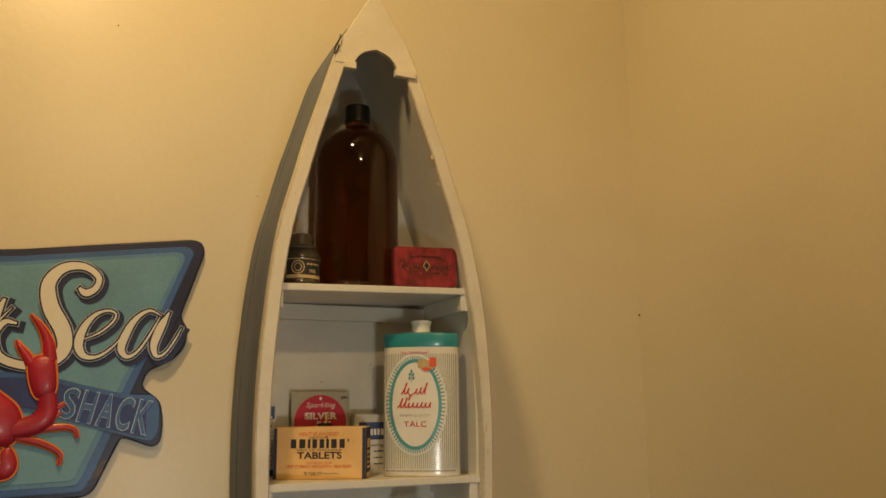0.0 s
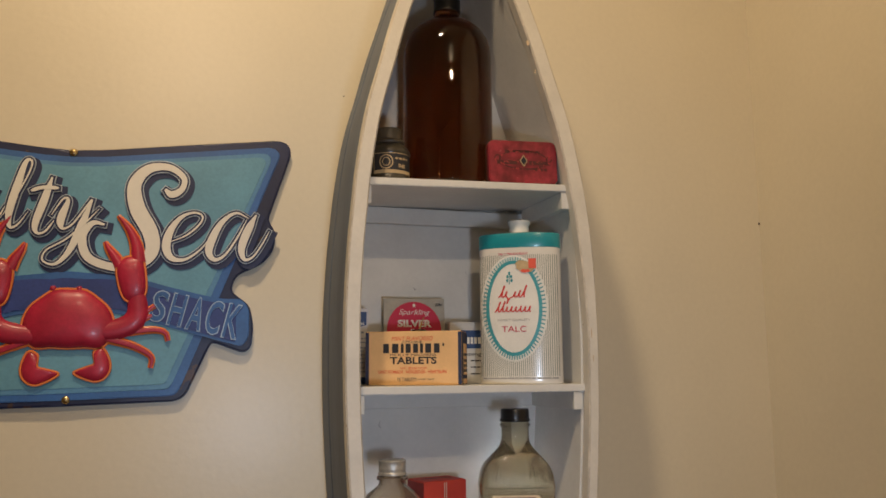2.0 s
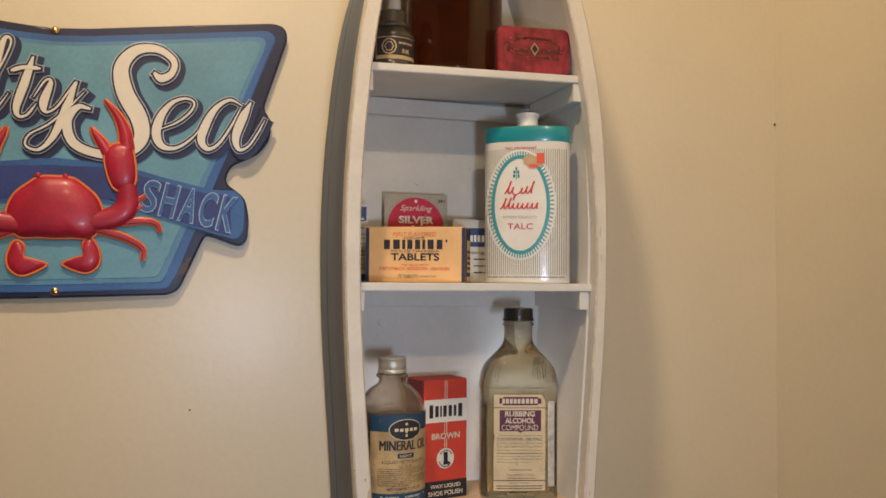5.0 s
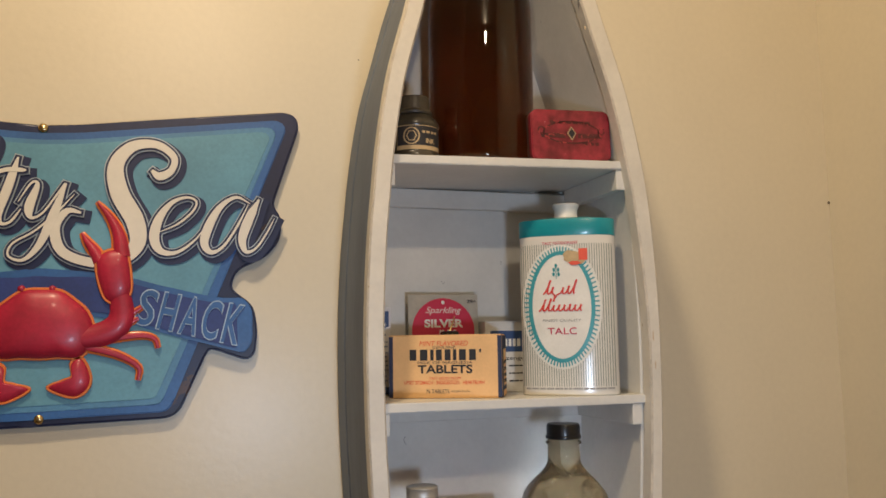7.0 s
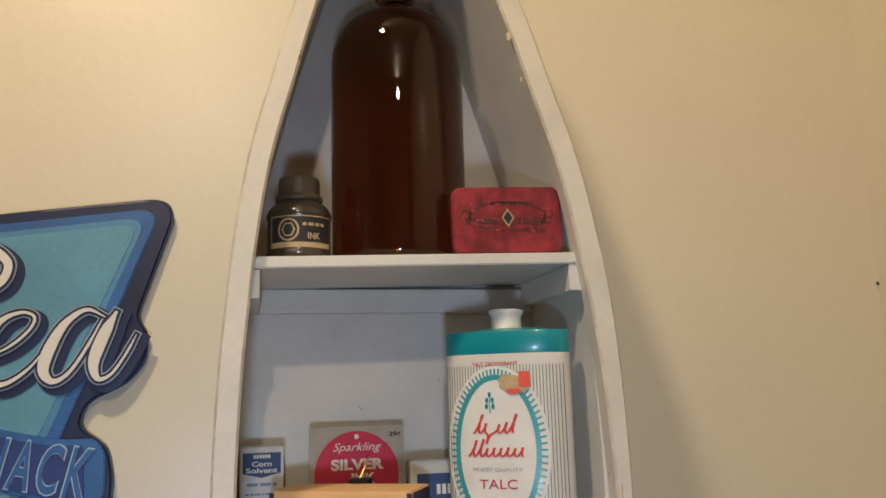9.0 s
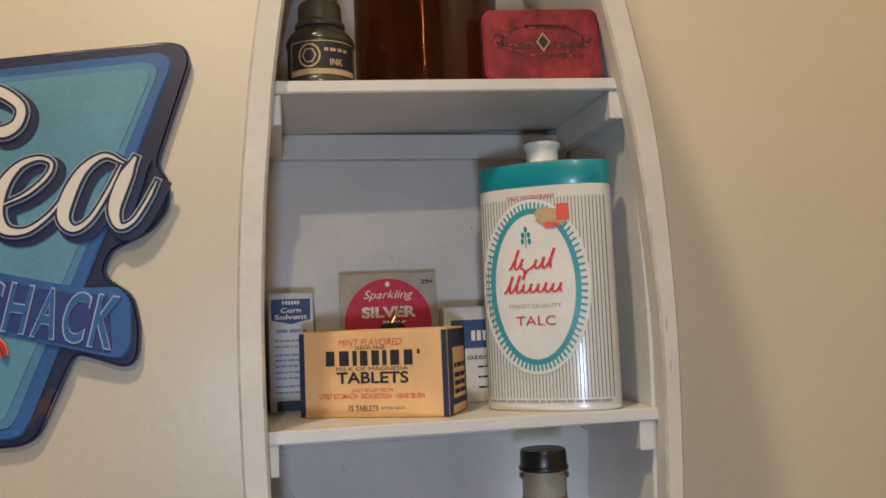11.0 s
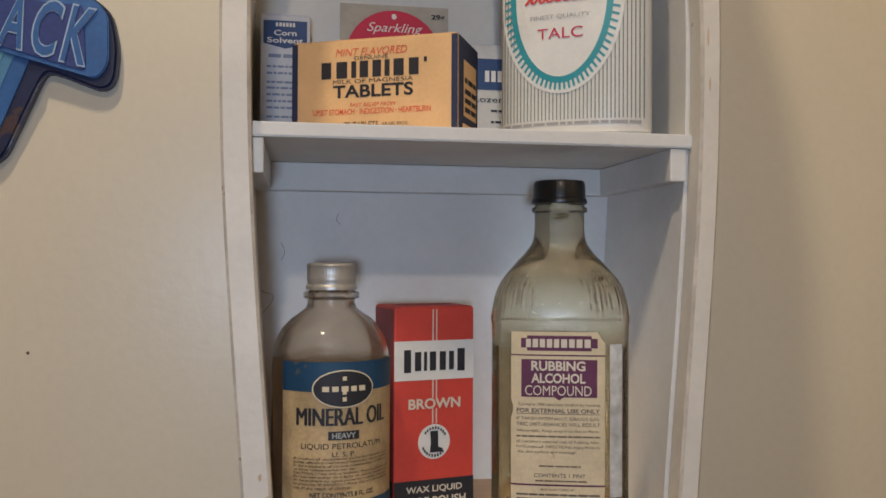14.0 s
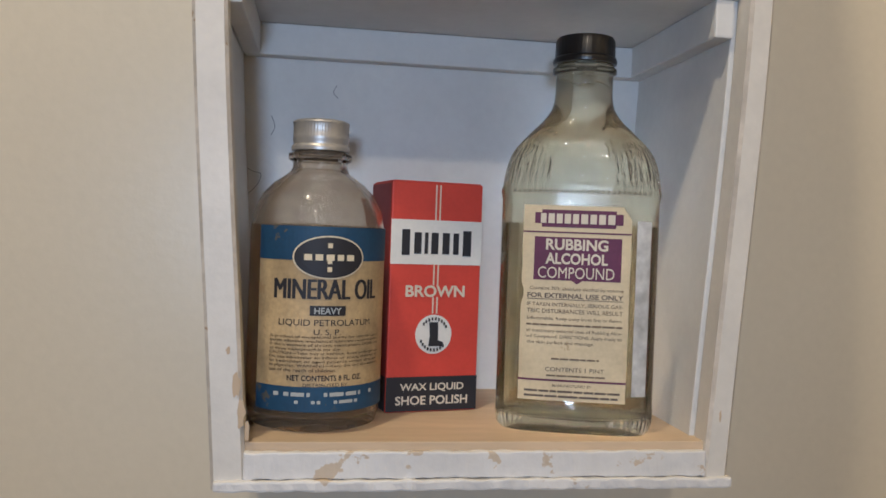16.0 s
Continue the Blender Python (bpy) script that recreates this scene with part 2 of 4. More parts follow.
    bmesh.ops.subdivide_edges(lip, edges=[e for e in lip.edges if abs(e.verts[0].co.x - e.verts[1].co.x) > 0.05], cuts=110)
    for v in lip.verts:
        v.co += Vector((0, 0.0004 * noise.noise(v.co * 260), 0.0005 * noise.noise(v.co * 230) + 0.0004 * noise.noise(v.co * 90)))
    part("bottom_lip", lip, M_CHIP, boat, "white bottom lip with chipped paint")
    sill = box((c - 0.1150, FRONT - 0.0025, BASE - 0.0200), (c + 0.1150, -0.004, BASE - 0.0153), 0.001)
    bmesh.ops.subdivide_edges(sill, edges=[e for e in sill.edges if abs(e.verts[0].co.x - e.verts[1].co.x) > 0.05], cuts=110)
    for v in sill.verts:
        v.co += Vector((0, 0.0006 * noise.noise(v.co * 240), 0.0005 * noise.noise(v.co * 210) + 0.0004 * noise.noise(v.co * 80)))
    part("transom", sill, M_CHIP, boat, "white painted transom edge with flaked paint")
    # bow deck with an arched cut-out
    cx, cz, r, zb = -0.0060, 1.8900, 0.0265, 1.8960
    bm = bmesh.new()
    zs = [zb + (1.984 - zb) * k / 40 for k in range(41)]
    grid = []
    for z in zs:
        h = max(half(z) - 0.001, 0.0006)
        inner = math.sqrt(max(0.0, r * r - (z - cz) ** 2)) if z - cz < r else 0.0
        m0 = middle(z)
        l, rr = min(cx, m0 + h) - inner, max(cx, m0 - h) + inner
        if inner == 0:
            l = rr = m0
        grid.append([(m0 - h, z), (l, z), (rr, z), (m0 + h, z)])
    vs = [[bm.verts.new((x, FRONT - 0.0006, z)) for x, z in row] for row in grid]
    for a, b in zip(vs, vs[1:]):
        bm.faces.new((a[0], a[1], b[1], b[0]))
        bm.faces.new((a[2], a[3], b[3], b[2]))
    bmesh.ops.remove_doubles(bm, verts=bm.verts, dist=0.00005)
    geo = bmesh.ops.extrude_face_region(bm, geom=list(bm.faces))
    for v in geo["geom"]:
        if isinstance(v, bmesh.types.BMVert):
            v.co.y += 0.006
    part("bow_deck", bm, M_CREAM, boat, "cream painted bow deck with arched cut-out")
    for x0, x1 in ((-0.0445, -0.030), (0.0165, 0.041)):
        part("deck_trim", box((x0, FRONT - 0.004, 1.8895), (x1, FRONT + 0.004, 1.8975), 0.001), M_CREAM, boat, "small cream batten under the bow deck")
    hook = curve_through([(-0.0465, FRONT + 0.004, 1.928), (-0.0490, FRONT - 0.001, 1.921), (-0.0525, FRONT + 0.002, 1.913), (-0.0535, FRONT + 0.004, 1.905), (-0.0510, FRONT + 0.003, 1.908), (-0.0495, FRONT - 0.001, 1.914)], 24)
    part("wire_loop", tube([q + Vector((-0.001, -0.004, 0)) for q in hook], 0.0009, 6), M_SEAM, boat, "twisted dark hanging wire", True)
    # flakes of paint gone from the gunwales
    rnd = random.Random(12)
    for x, z, w, h in ((-0.1035, 1.262, 0.0022, 0.0060), (-0.1010, 1.251, 0.0018, 0.0075), (-0.0985, 1.243, 0.0012, 0.0050), (-0.1070, 1.2770, 0.0010, 0.0020), (0.1125, 1.250, 0.0006, 0.0028), (0.0615, 1.8000, 0.0018, 0.0030), (0.0690, 1.7700, 0.0008, 0.0022), (0.1240, 1.5000, 0.0006, 0.0060), (0.1250, 1.4750, 0.0005, 0.0045)):
        bm = bmesh.new()
        ring = [bm.verts.new((x + w * rnd.uniform(0.6, 1.15) * math.cos(2 * math.pi * k / 14), FRONT - 0.0003, z + h * rnd.uniform(0.6, 1.15) * math.sin(2 * math.pi * k / 14))) for k in range(14)]
        bm.faces.new(ring)
        part("paint_flake", bm, M_BARE, boat, "tan bare patch where paint has flaked")
    return boat


boat_shelf()


# ---- print and lettering ----
def flat(colour, rough=0.6, vary=0.08, coat=0.0, **k):
    return surface("print", colour, rough, vary=vary, fine=500, coarse=40, bump=0.03, coat=coat, **k)


I_BLACK = flat((0.018, 0.018, 0.024))
I_NAVY = flat((0.020, 0.028, 0.075))
I_WHITE = flat((0.78, 0.77, 0.72))
I_CREAM = flat((0.72, 0.62, 0.42), spots=(0.52, 0.38, 0.20), spot_at=0.68, spot_scale=70)
I_PEACH = flat((0.80, 0.50, 0.22), vary=0.06)
I_ORANGE = flat((0.70, 0.10, 0.03))
I_RED = flat((0.62, 0.045, 0.035))
I_SCARLET = flat((0.72, 0.075, 0.045))
I_CRIMSON = flat((0.55, 0.02, 0.07))
I_BLUE = flat((0.035, 0.075, 0.20))
I_STEEL = flat((0.013, 0.062, 0.135), vary=0.25, spots=(0.09, 0.085, 0.075), spot_at=0.62, spot_scale=80)
I_PURPLE = flat((0.120, 0.022, 0.070), vary=0.2)
I_AQUA = flat((0.06, 0.33, 0.39), rough=0.35, coat=0.3)
I_TEAL = flat((0.014, 0.27, 0.32), rough=0.35, coat=0.3)
I_GREY = flat((0.36, 0.35, 0.33))
I_BUFF = flat((0.70, 0.63, 0.50), vary=0.1)
I_TAN = flat((0.52, 0.38, 0.20), vary=0.2)
I_GREEN = flat((0.20, 0.24, 0.20))


def quad(bm, mp, u0, v0, u1, v1, h, nu=1):
    lo = [bm.verts.new(mp(u0 + (u1 - u0) * k / nu, v0, h)) for k in range(nu + 1)]
    up = [bm.verts.new(mp(u0 + (u1 - u0) * k / nu, v1, h)) for k in range(nu + 1)]
    for k in range(nu):
        bm.faces.new((lo[k], lo[k + 1], up[k + 1], up[k]))


def disc(bm, mp, uc, vc, ru, rv, h, inner=0.0, seg=48):
    ring = [bm.verts.new(mp(uc + ru * math.cos(2 * math.pi * k / seg), vc + rv * math.sin(2 * math.pi * k / seg), h)) for k in range(seg)]
    if inner:
        iu, iv = ru - inner, rv - inner
        hole = [bm.verts.new(mp(uc + iu * math.cos(2 * math.pi * k / seg), vc + iv * math.sin(2 * math.pi * k / seg), h)) for k in range(seg)]
        for k in range(seg):
            q = (k + 1) % seg
            bm.faces.new((ring[k], ring[q], hole[q], hole[k]))
    else:
        rings = [ring]
        for f in (0.8, 0.6, 0.4, 0.2) if seg > 30 else ():
            rings.append([bm.verts.new(mp(uc + f * ru * math.cos(2 * math.pi * k / seg), vc + f * rv * math.sin(2 * math.pi * k / seg), h)) for k in range(seg)])
        for a, b in zip(rings, rings[1:]):
            for k in range(seg):
                q = (k + 1) % seg
                bm.faces.new((a[k], a[q], b[q], b[k]))
        mid = bm.verts.new(mp(uc, vc, h))
        for k in range(seg):
            bm.faces.new((mid, rings[-1][k], rings[-1][(k + 1) % seg]))


LETTERS = {}


def glyphs(text, shear=0.0, weight=0.0):
    """Flat triangles of a word in the built-in font, in a box from 0 to 1 both ways."""
    key = (text, shear, weight)
    if key not in LETTERS:
        c = bpy.data.curves.new("word", "FONT")
        c.body, c.shear, c.offset, c.resolution_u = text, shear, weight, 4
        ob = new("word", c)
        bpy.context.view_layer.update()
        me = bpy.data.meshes.new_from_object(ob.evaluated_get(bpy.context.evaluated_depsgraph_get()))
        co = [v.co.copy() for v in me.vertices]
        fs = [tuple(f.vertices) for f in me.polygons]
        bpy.data.objects.remove(ob)
        bpy.data.meshes.remove(me)
        x0, x1 = min(v.x for v in co), max(v.x for v in co)
        y0, y1 = min(v.y for v in co), max(v.y for v in co)
        LETTERS[key] = ([((v.x - x0) / (x1 - x0), (v.y - y0) / (y1 - y0)) for v in co], fs)
    return LETTERS[key]


def word(bm, mp, text, uc, vc, width, height, h, shear=0.0, weight=0.0, turn=0.0):
    pts, fs = glyphs(text, shear, weight)
    c, s = math.cos(radians(turn)), math.sin(radians(turn))
    vs = []
    for x, y in pts:
        a, b = (x - 0.5) * width, (y - 0.5) * height
        vs.append(bm.verts.new(mp(uc + a * c - b * s, vc + a * s + b * c, h)))
    for f in fs:
        bm.faces.new([vs[i] for i in f])


def blocks(bm, mp, n, uc, vc, width, height, h, gap=0.30, tall=(), widths=()):
    """A word that is not lettered: plain upright bars, as wide as widths says."""
    rnd = random.Random(n * 7 + 3)
    share = widths or [rnd.uniform(0.85, 1.1) for _ in range(n)]
    step = width / sum(share)
    u = uc - width / 2
    for k in range(n):
        w = step * share[k]
        quad(bm, mp, u + w * gap / 2, vc - height / 2 * (1.15 if k in tall else 1.0), u + w * (1 - gap / 2), vc + height / 2 * (1.25 if k in tall else 1.0), h)
        u += w


def scrawl(bm, mp, uc, vc, width, height, h, rises, thick):
    """A word of handwriting as one slanted pen stroke; rises gives the height of each hump, below zero for one that hangs."""
    humps = len(rises)
    n = humps * 16
    line = []
    for k in range(n + 1):
        i = min(humps - 1, k // 16)
        a = 2 * math.pi * k / 16
        v = height * (0.5 - 0.5 * math.cos(a)) * rises[i]
        line.append((uc - width / 2 + width * k / n + 0.38 * (v - height / 2) + 0.22 * width / humps * math.sin(a), vc - height / 2 + v))
    for p, q in zip(line, line[1:]):
        du, dv = q[0] - p[0], q[1] - p[1]
        ln = math.hypot(du, dv) or 1
        t = thick * (0.5 + 0.5 * abs(dv) / ln)
        nu, nv = -dv / ln * t, du / ln * t
        bm.faces.new([bm.verts.new(mp(a, b, h)) for a, b in ((p[0] - nu, p[1] - nv), (q[0] - nu, q[1] - nv), (q[0] + nu, q[1] + nv), (p[0] + nu, p[1] + nv))])


def lines(bm, mp, u0, u1, vs, height, h, seed=1, word_len=0.006):
    """Small print as bars of the length of words."""
    rnd = random.Random(seed)
    for v in vs:
        u = u0
        while u < u1 - 0.001:
            w = min(word_len * rnd.uniform(0.4, 1.3), u1 - u)
            quad(bm, mp, u, v - height / 2, u + w, v + height / 2, h)
            u += w + height * 0.55


def pieces(bm):
    """The connected pieces of a mesh, as lists of faces."""
    left, out = set(bm.faces), []
    while left:
        stack, got = [left.pop()], []
        while stack:
            f = stack.pop()
            got.append(f)
            for e in f.edges:
                for g in e.link_faces:
                    if g in left:
                        left.remove(g)
                        stack.append(g)
        out.append(got)
    return out


def apart(bm):
    """Every connected piece of a mesh as a mesh of its own."""
    made = []
    for faces in pieces(bm):
        b = bmesh.new()
        verts = {}
        for f in faces:
            for v in f.verts:
                if v not in verts:
                    verts[v] = b.verts.new(v.co)
            b.faces.new([verts[v] for v in f.verts])
        made.append(b)
    bm.free()
    return made


FINE = ("print", "stripes", "edge", "script", "word", "mark", "ornament", "core", "remains")


def printed(parent, mp, rows):
    """rows: (name, material, function of a bmesh). Large patches become parts of their own, fine print stays together."""
    for name, mat, fn in rows:
        bm = bmesh.new()
        fn(bm)
        if name.endswith(FINE):
            tagged(part(name, bm, mat, parent), kind="stuff")
        else:
            for b in apart(bm):
                part(name, b, mat, parent)


def face_map(depth):
    return lambda u, v, h: Vector((u, -depth / 2 - h, v))


def carton(w, d, h, sides, parent, label, bevel=0.0009):
    """A cardboard box standing on z = 0 with its tuck-in flaps at the top."""
    ob = part("box", box((-w / 2, -d / 2, 0), (w / 2, d / 2, h), bevel), sides, parent, label)
    part("top_flap", box((-w / 2 + 0.001, -d / 2 + 0.0006, h), (w / 2 - 0.001, d / 2 - 0.001, h + 0.0006), 0.0002), sides, parent)
    return ob


# ---- middle shelf ----
def tablet_carton():
    w, d, h = 0.0970, 0.044, 0.0530
    a = radians(-26)
    corner = Vector((-0.0062, -0.1105, SHELF_2 + 0.0002))
    centre = corner + Matrix.Rotation(a, 3, "Z") @ Vector((-w / 2, d / 2, 0))
    t = thing("tablet_carton", "peach tablet carton with dark blue edges and black print", "box", pose(*centre, 0, 0, -26))
    carton(w, d, h, flat((0.80, 0.50, 0.22), vary=0.1, spots=(0.55, 0.30, 0.10), spot_at=0.70, spot_scale=60), t, "peach cardboard box")
    mp = face_map(d)
    e = 0.0003
    printed(t, mp, (
        ("edge_band", I_NAVY, lambda b: (quad(b, mp, -w / 2, 0.0005, -w / 2 + 0.0035, h - 0.0005, e), quad(b, mp, w / 2 - 0.0035, 0.0005, w / 2, h - 0.0005, e))),
        ("red_print", I_ORANGE, lambda b: (word(b, mp, "MINT FLAVORED", -0.001, 0.0462, 0.0420, 0.0042, e, 0.25), word(b, mp, "FAST RELIEF FROM", 0.000, 0.0168, 0.0270, 0.0022, e, 0.25),
                                          word(b, mp, "UPSET STOMACH \u00b7 INDIGESTION \u00b7 HEARTBURN", -0.001, 0.0132, 0.0690, 0.0032, e, 0, 0.01))),
        ("black_print", I_BLACK, lambda b: (blocks(b, mp, 8, -0.002, 0.0365, 0.0600, 0.0092, e, gap=0.34, widths=(1.0, 1.1, 0.5, 0.85, 0.85, 0.5, 1.0, 0.95)), quad(b, mp, 0.0295, 0.0385, 0.0312, 0.0412, e), word(b, mp, "GENUINE", -0.001, 0.0428, 0.0200, 0.0020, e), word(b, mp, "MILK OF MAGNESIA", 0.000, 0.0300, 0.0470, 0.0023, e),
                                           word(b, mp, "TABLETS", 0.0, 0.0245, 0.0470, 0.0072, e, 0, 0.025), word(b, mp, "75 TABLETS", -0.0065, 0.0058, 0.0200, 0.0034, e), word(b, mp, "(4.8 GRS. EACH)", 0.0130, 0.0056, 0.0155, 0.0022, e)))))
    me = lambda u, v, hh: Vector((w / 2 + hh, u, v))
    printed(t, me, (
        ("end_panel", I_NAVY, lambda b: quad(b, me, -d / 2 + 0.001, 0.0005, d / 2 - 0.001, h - 0.0005, e)),
        ("end_stripe", I_PEACH, lambda b: (quad(b, me, -d / 2 + 0.010, 0.010, d / 2 - 0.006, h - 0.012, 2 * e), quad(b, me, -d / 2 + 0.008, 0.001, d / 2 - 0.004, 0.006, 2 * e))),
        ("end_print", I_BLACK, lambda b: lines(b, me, -d / 2 + 0.012, d / 2 - 0.008, [0.014, 0.019, 0.024, 0.030], 0.0028, 3 * e, 5, 0.012))))


def talc_tin():
    a_, b_ = 0.0425, 0.0195
    zb, zl, zt = 0.0, 0.1385, 0.1535
    t = thing("talc_tin", "striped white talc tin with teal shoulder and white spout", "tin", pose(0.0640, -0.0965, SHELF_2 + 0.0002, 0, 0, -29))
    n = 2.5

    def oval(k=1.0):
        def f(a, r, z):
            c, s = math.cos(a), math.sin(a)
            return (a_ * r * math.copysign(abs(c) ** (2 / n), c), b_ * r * math.copysign(abs(s) ** (2 / n), s))
        return f
    m_tin = surface("lithographed_tin", (0.74, 0.72, 0.66), 0.28, vary=0.06, fine=90, coarse=20, bump=0.02, coat=0.5, spots=(0.40, 0.28, 0.12), spot_at=0.74, spot_scale=40)
    part("tin_body", lathe([(0, 0), (0.965, 0), (0.995, 0.001), (0.985, 0.0022), (0.99, 0.0035), (0.99, zl)], 72, shape=oval()), m_tin, t, "white enamelled tin body", True)
    part("shoulder", lathe([(0.99, zl), (1.0, zl + 0.0004), (1.0, zt - 0.0012), (0.985, zt), (0.93, zt - 0.0008), (0.6, zt + 0.0020), (0.3, zt + 0.0022), (0, zt + 0.0022)], 72, shape=oval()), I_TEAL, t, "teal enamelled shoulder with rolled rim", True)
    m_sp = surface("spout_plastic", (0.74, 0.73, 0.70), 0.4, vary=0.05)
    part("spout", lathe([(0.0118, zt + 0.001), (0.0112, zt + 0.0025), (0.0104, zt + 0.0040), (0.0102, zt + 0.0095), (0.0112, zt + 0.0115), (0.0119, zt + 0.0130), (0.0120, zt + 0.0142), (0.0112, zt + 0.0152), (0.0090, zt + 0.0153), (0.0086, zt + 0.0140), (0, zt + 0.0138)], 36), m_sp, t, "white sifter spout with dark rim", True)
    part("spout_ring", lathe([(0.0112, zt + 0.0150), (0.0113, zt + 0.0156), (0.0098, zt + 0.0157), (0.0096, zt + 0.0150)], 36), I_BLACK, t, smooth=True)

    def mp(u, v, h):
        x = max(-0.999, min(0.999, u / a_))
        return Vector((x * a_, -(b_ * 0.99 * (1 - abs(x) ** n) ** (1 / n)) - h, v))
    e = 0.00025
    uc, vc, ru, rv = -0.0050, 0.0765, 0.0255, 0.0450

    def stripes(b):
        for k in range(39):
            u = -0.0400 + k * 0.00208
            y0, y1 = 0.008, 0.131
            quad(b, mp, u - 0.00028, y0, u + 0.00028, y1, e)

    def scallops(b):
        for k in range(76):
            a = 2 * math.pi * k / 76
            for d0, d1, w in ((0.0026, 0.0072, 0.00062),):
                c, s = math.cos(a), math.sin(a)
                p0, p1 = (uc + (ru + d0) * c, vc + (rv + d0) * s), (uc + (ru + d1) * c, vc + (rv + d1) * s)
                tx, ty = -s * w, c * w
                b.faces.new([b.verts.new(mp(x, y, 3 * e)) for x, y in ((p0[0] - tx, p0[1] - ty), (p0[0] + tx, p0[1] + ty), (p1[0] + tx, p1[1] + ty), (p1[0] - tx, p1[1] - ty))])

    def leaf(b):
        quad(b, mp, uc - 0.0042, vc + 0.0240, uc - 0.0036, vc + 0.0350, 4 * e)
        for k, (du, dv) in enumerate(((-0.0035, 0.028), (0.0035, 0.028), (-0.003, 0.032), (0.003, 0.032), (0, 0.0355))):
            disc(b, mp, uc - 0.0039 + du * 0.62, vc + dv, 0.0011, 0.0018, 4 * e, seg=12)

    def script(b):
        scrawl(b, mp, uc - 0.0010, vc + 0.0140, 0.0270, 0.0064, 4 * e, (1.9, 1.0, -1.0, 0.9, 1.1, 1.9), 0.0008)
        scrawl(b, mp, uc - 0.0002, vc - 0.0010, 0.0370, 0.0058, 4 * e, (1.8, 1.9, 0.9, 0.95, 0.9, 1.0, 0.9, 0.95), 0.0008)
    printed(t, mp, (
        ("pinstripe_print", I_GREEN, stripes),
        ("sunburst", I_WHITE, lambda b: disc(b, mp, uc, vc, ru + 0.0092, rv + 0.0092, 2 * e)),
        ("scalloped_edge", I_AQUA, scallops),
        ("oval_ring", I_AQUA, lambda b: disc(b, mp, uc, vc, ru + 0.0034, rv + 0.0034, 3 * e, 0.0034)),
        ("leaf_mark", I_TEAL, leaf),
        ("red_script", I_RED, script),
        ("red_print", I_CRIMSON, lambda b: (word(b, mp, "TALC", uc, vc - 0.0212, 0.0250, 0.0058, 4 * e), word(b, mp, "TALC DEODORANT", uc, 0.1320, 0.0310, 0.0024, 2 * e, 0, 0.01))),
        ("grey_print", I_GREY, lambda b: (word(b, mp, "FINEST QUALITY", uc, vc - 0.0122, 0.0330, 0.0026, 4 * e), lines(b, mp, -0.038, 0.038, [0.0060], 0.0015, 2 * e, 3, 0.007)))))

    def torn(b, k, seed):
        rnd = random.Random(seed)
        pts = []
        for i in range(18):
            a = 2 * math.pi * i / 18
            r = rnd.uniform(0.72, 1.1)
            pts.append((k[0] + k[2] * r * math.cos(a), k[1] + k[3] * r * math.sin(a)))
        b.faces.new([b.verts.new(mp(x, y, k[4])) for x, y in pts])
    printed(t, mp, (("sticker_remains", I_TAN, lambda b: torn(b, (0.0070, 0.1190, 0.0105, 0.0068, 5 * e), 4)),
                    ("red_sticker", flat((0.75, 0.10, 0.05)), lambda b: (quad(b, mp, 0.0110, 0.1165, 0.0185, 0.1265, 6 * e, 3), torn(b, (0.0075, 0.1140, 0.006, 0.002, 6 * e), 9)))))


def ink_card():
    t = thing("ink_card", "grey display card with red disc and white print", "card", pose(-0.0305, -0.0290, SHELF_2 + 0.0004, -3, 0, 0))
    w, h = 0.0685, 0.0915
    part("card", box((-w / 2, -0.0008, 0), (w / 2, 0.0008, h), 0.0005), surface("grey_board", (0.42, 0.40, 0.34), 0.75, vary=0.15, fine=200, coarse=25), t, "grey-beige board card")
    mp = lambda u, v, hh: Vector((u, -0.0008 - hh, v))
    e = 0.00025
    printed(t, mp, (
        ("red_disc", I_CRIMSON, lambda b: disc(b, mp, -0.0005, h - 0.0345, 0.0305, 0.0310, e)),
        ("white_print", I_WHITE, lambda b: (word(b, mp, "Sparkling", 0.000, h - 0.0155, 0.0350, 0.0075, 2 * e, 0.35), word(b, mp, "SILVER", 0.000, h - 0.0270, 0.0380, 0.0078, 2 * e, 0, 0.04), word(b, mp, "INK", 0.004, h - 0.0370, 0.0170, 0.0078, 2 * e, 0, 0.04), disc(b, mp, -0.0005, h - 0.0075, 0.0016, 0.0018, 2 * e))),
        ("black_print", I_BLACK, lambda b: word(b, mp, "29\u00a2", 0.0275, h - 0.0068, 0.0085, 0.0040, 2 * e, 0, 0.03))))
    m_cap = surface("bakelite", (0.012, 0.012, 0.014), 0.25)
    part("ink_pot", lathe([(0, 0.0), (0.0105, 0.0), (0.0115, 0.002), (0.0115, 0.030), (0.008, 0.037), (0.0075, 0.043), (0.0085, 0.0435), (0.0085, 0.0550), (0.007, 0.0560), (0, 0.0560)], 28), m_cap, t, "small dark ink pot with black cap", True).location = (0.000, -0.0170, 0)
    pen = tube([Vector((-0.0005, -0.0180, 0.0550)), Vector((0.0025, -0.0165, 0.0610)), Vector((0.0070, -0.0125, 0.0700))], [0.0008, 0.0008, 0.0005], 8)
    part("applicator", pen, surface("brass", (0.70, 0.50, 0.20), 0.3, metal=1.0), t, "thin brass applicator rod", True)


def small_carton(name, label, x, y, w, d, h, col, rows, turn=0):
    t = thing(name, label, "box", pose(x, y, SHELF_2 + 0.0002, 0, 0, turn))
    carton(w, d, h, flat(col, vary=0.1), t, "thin white cardboard box")
    mp = face_map(d)
    printed(t, mp, rows(mp, w, h))


def corn_rows(mp, w, h):
    e = 0.00025
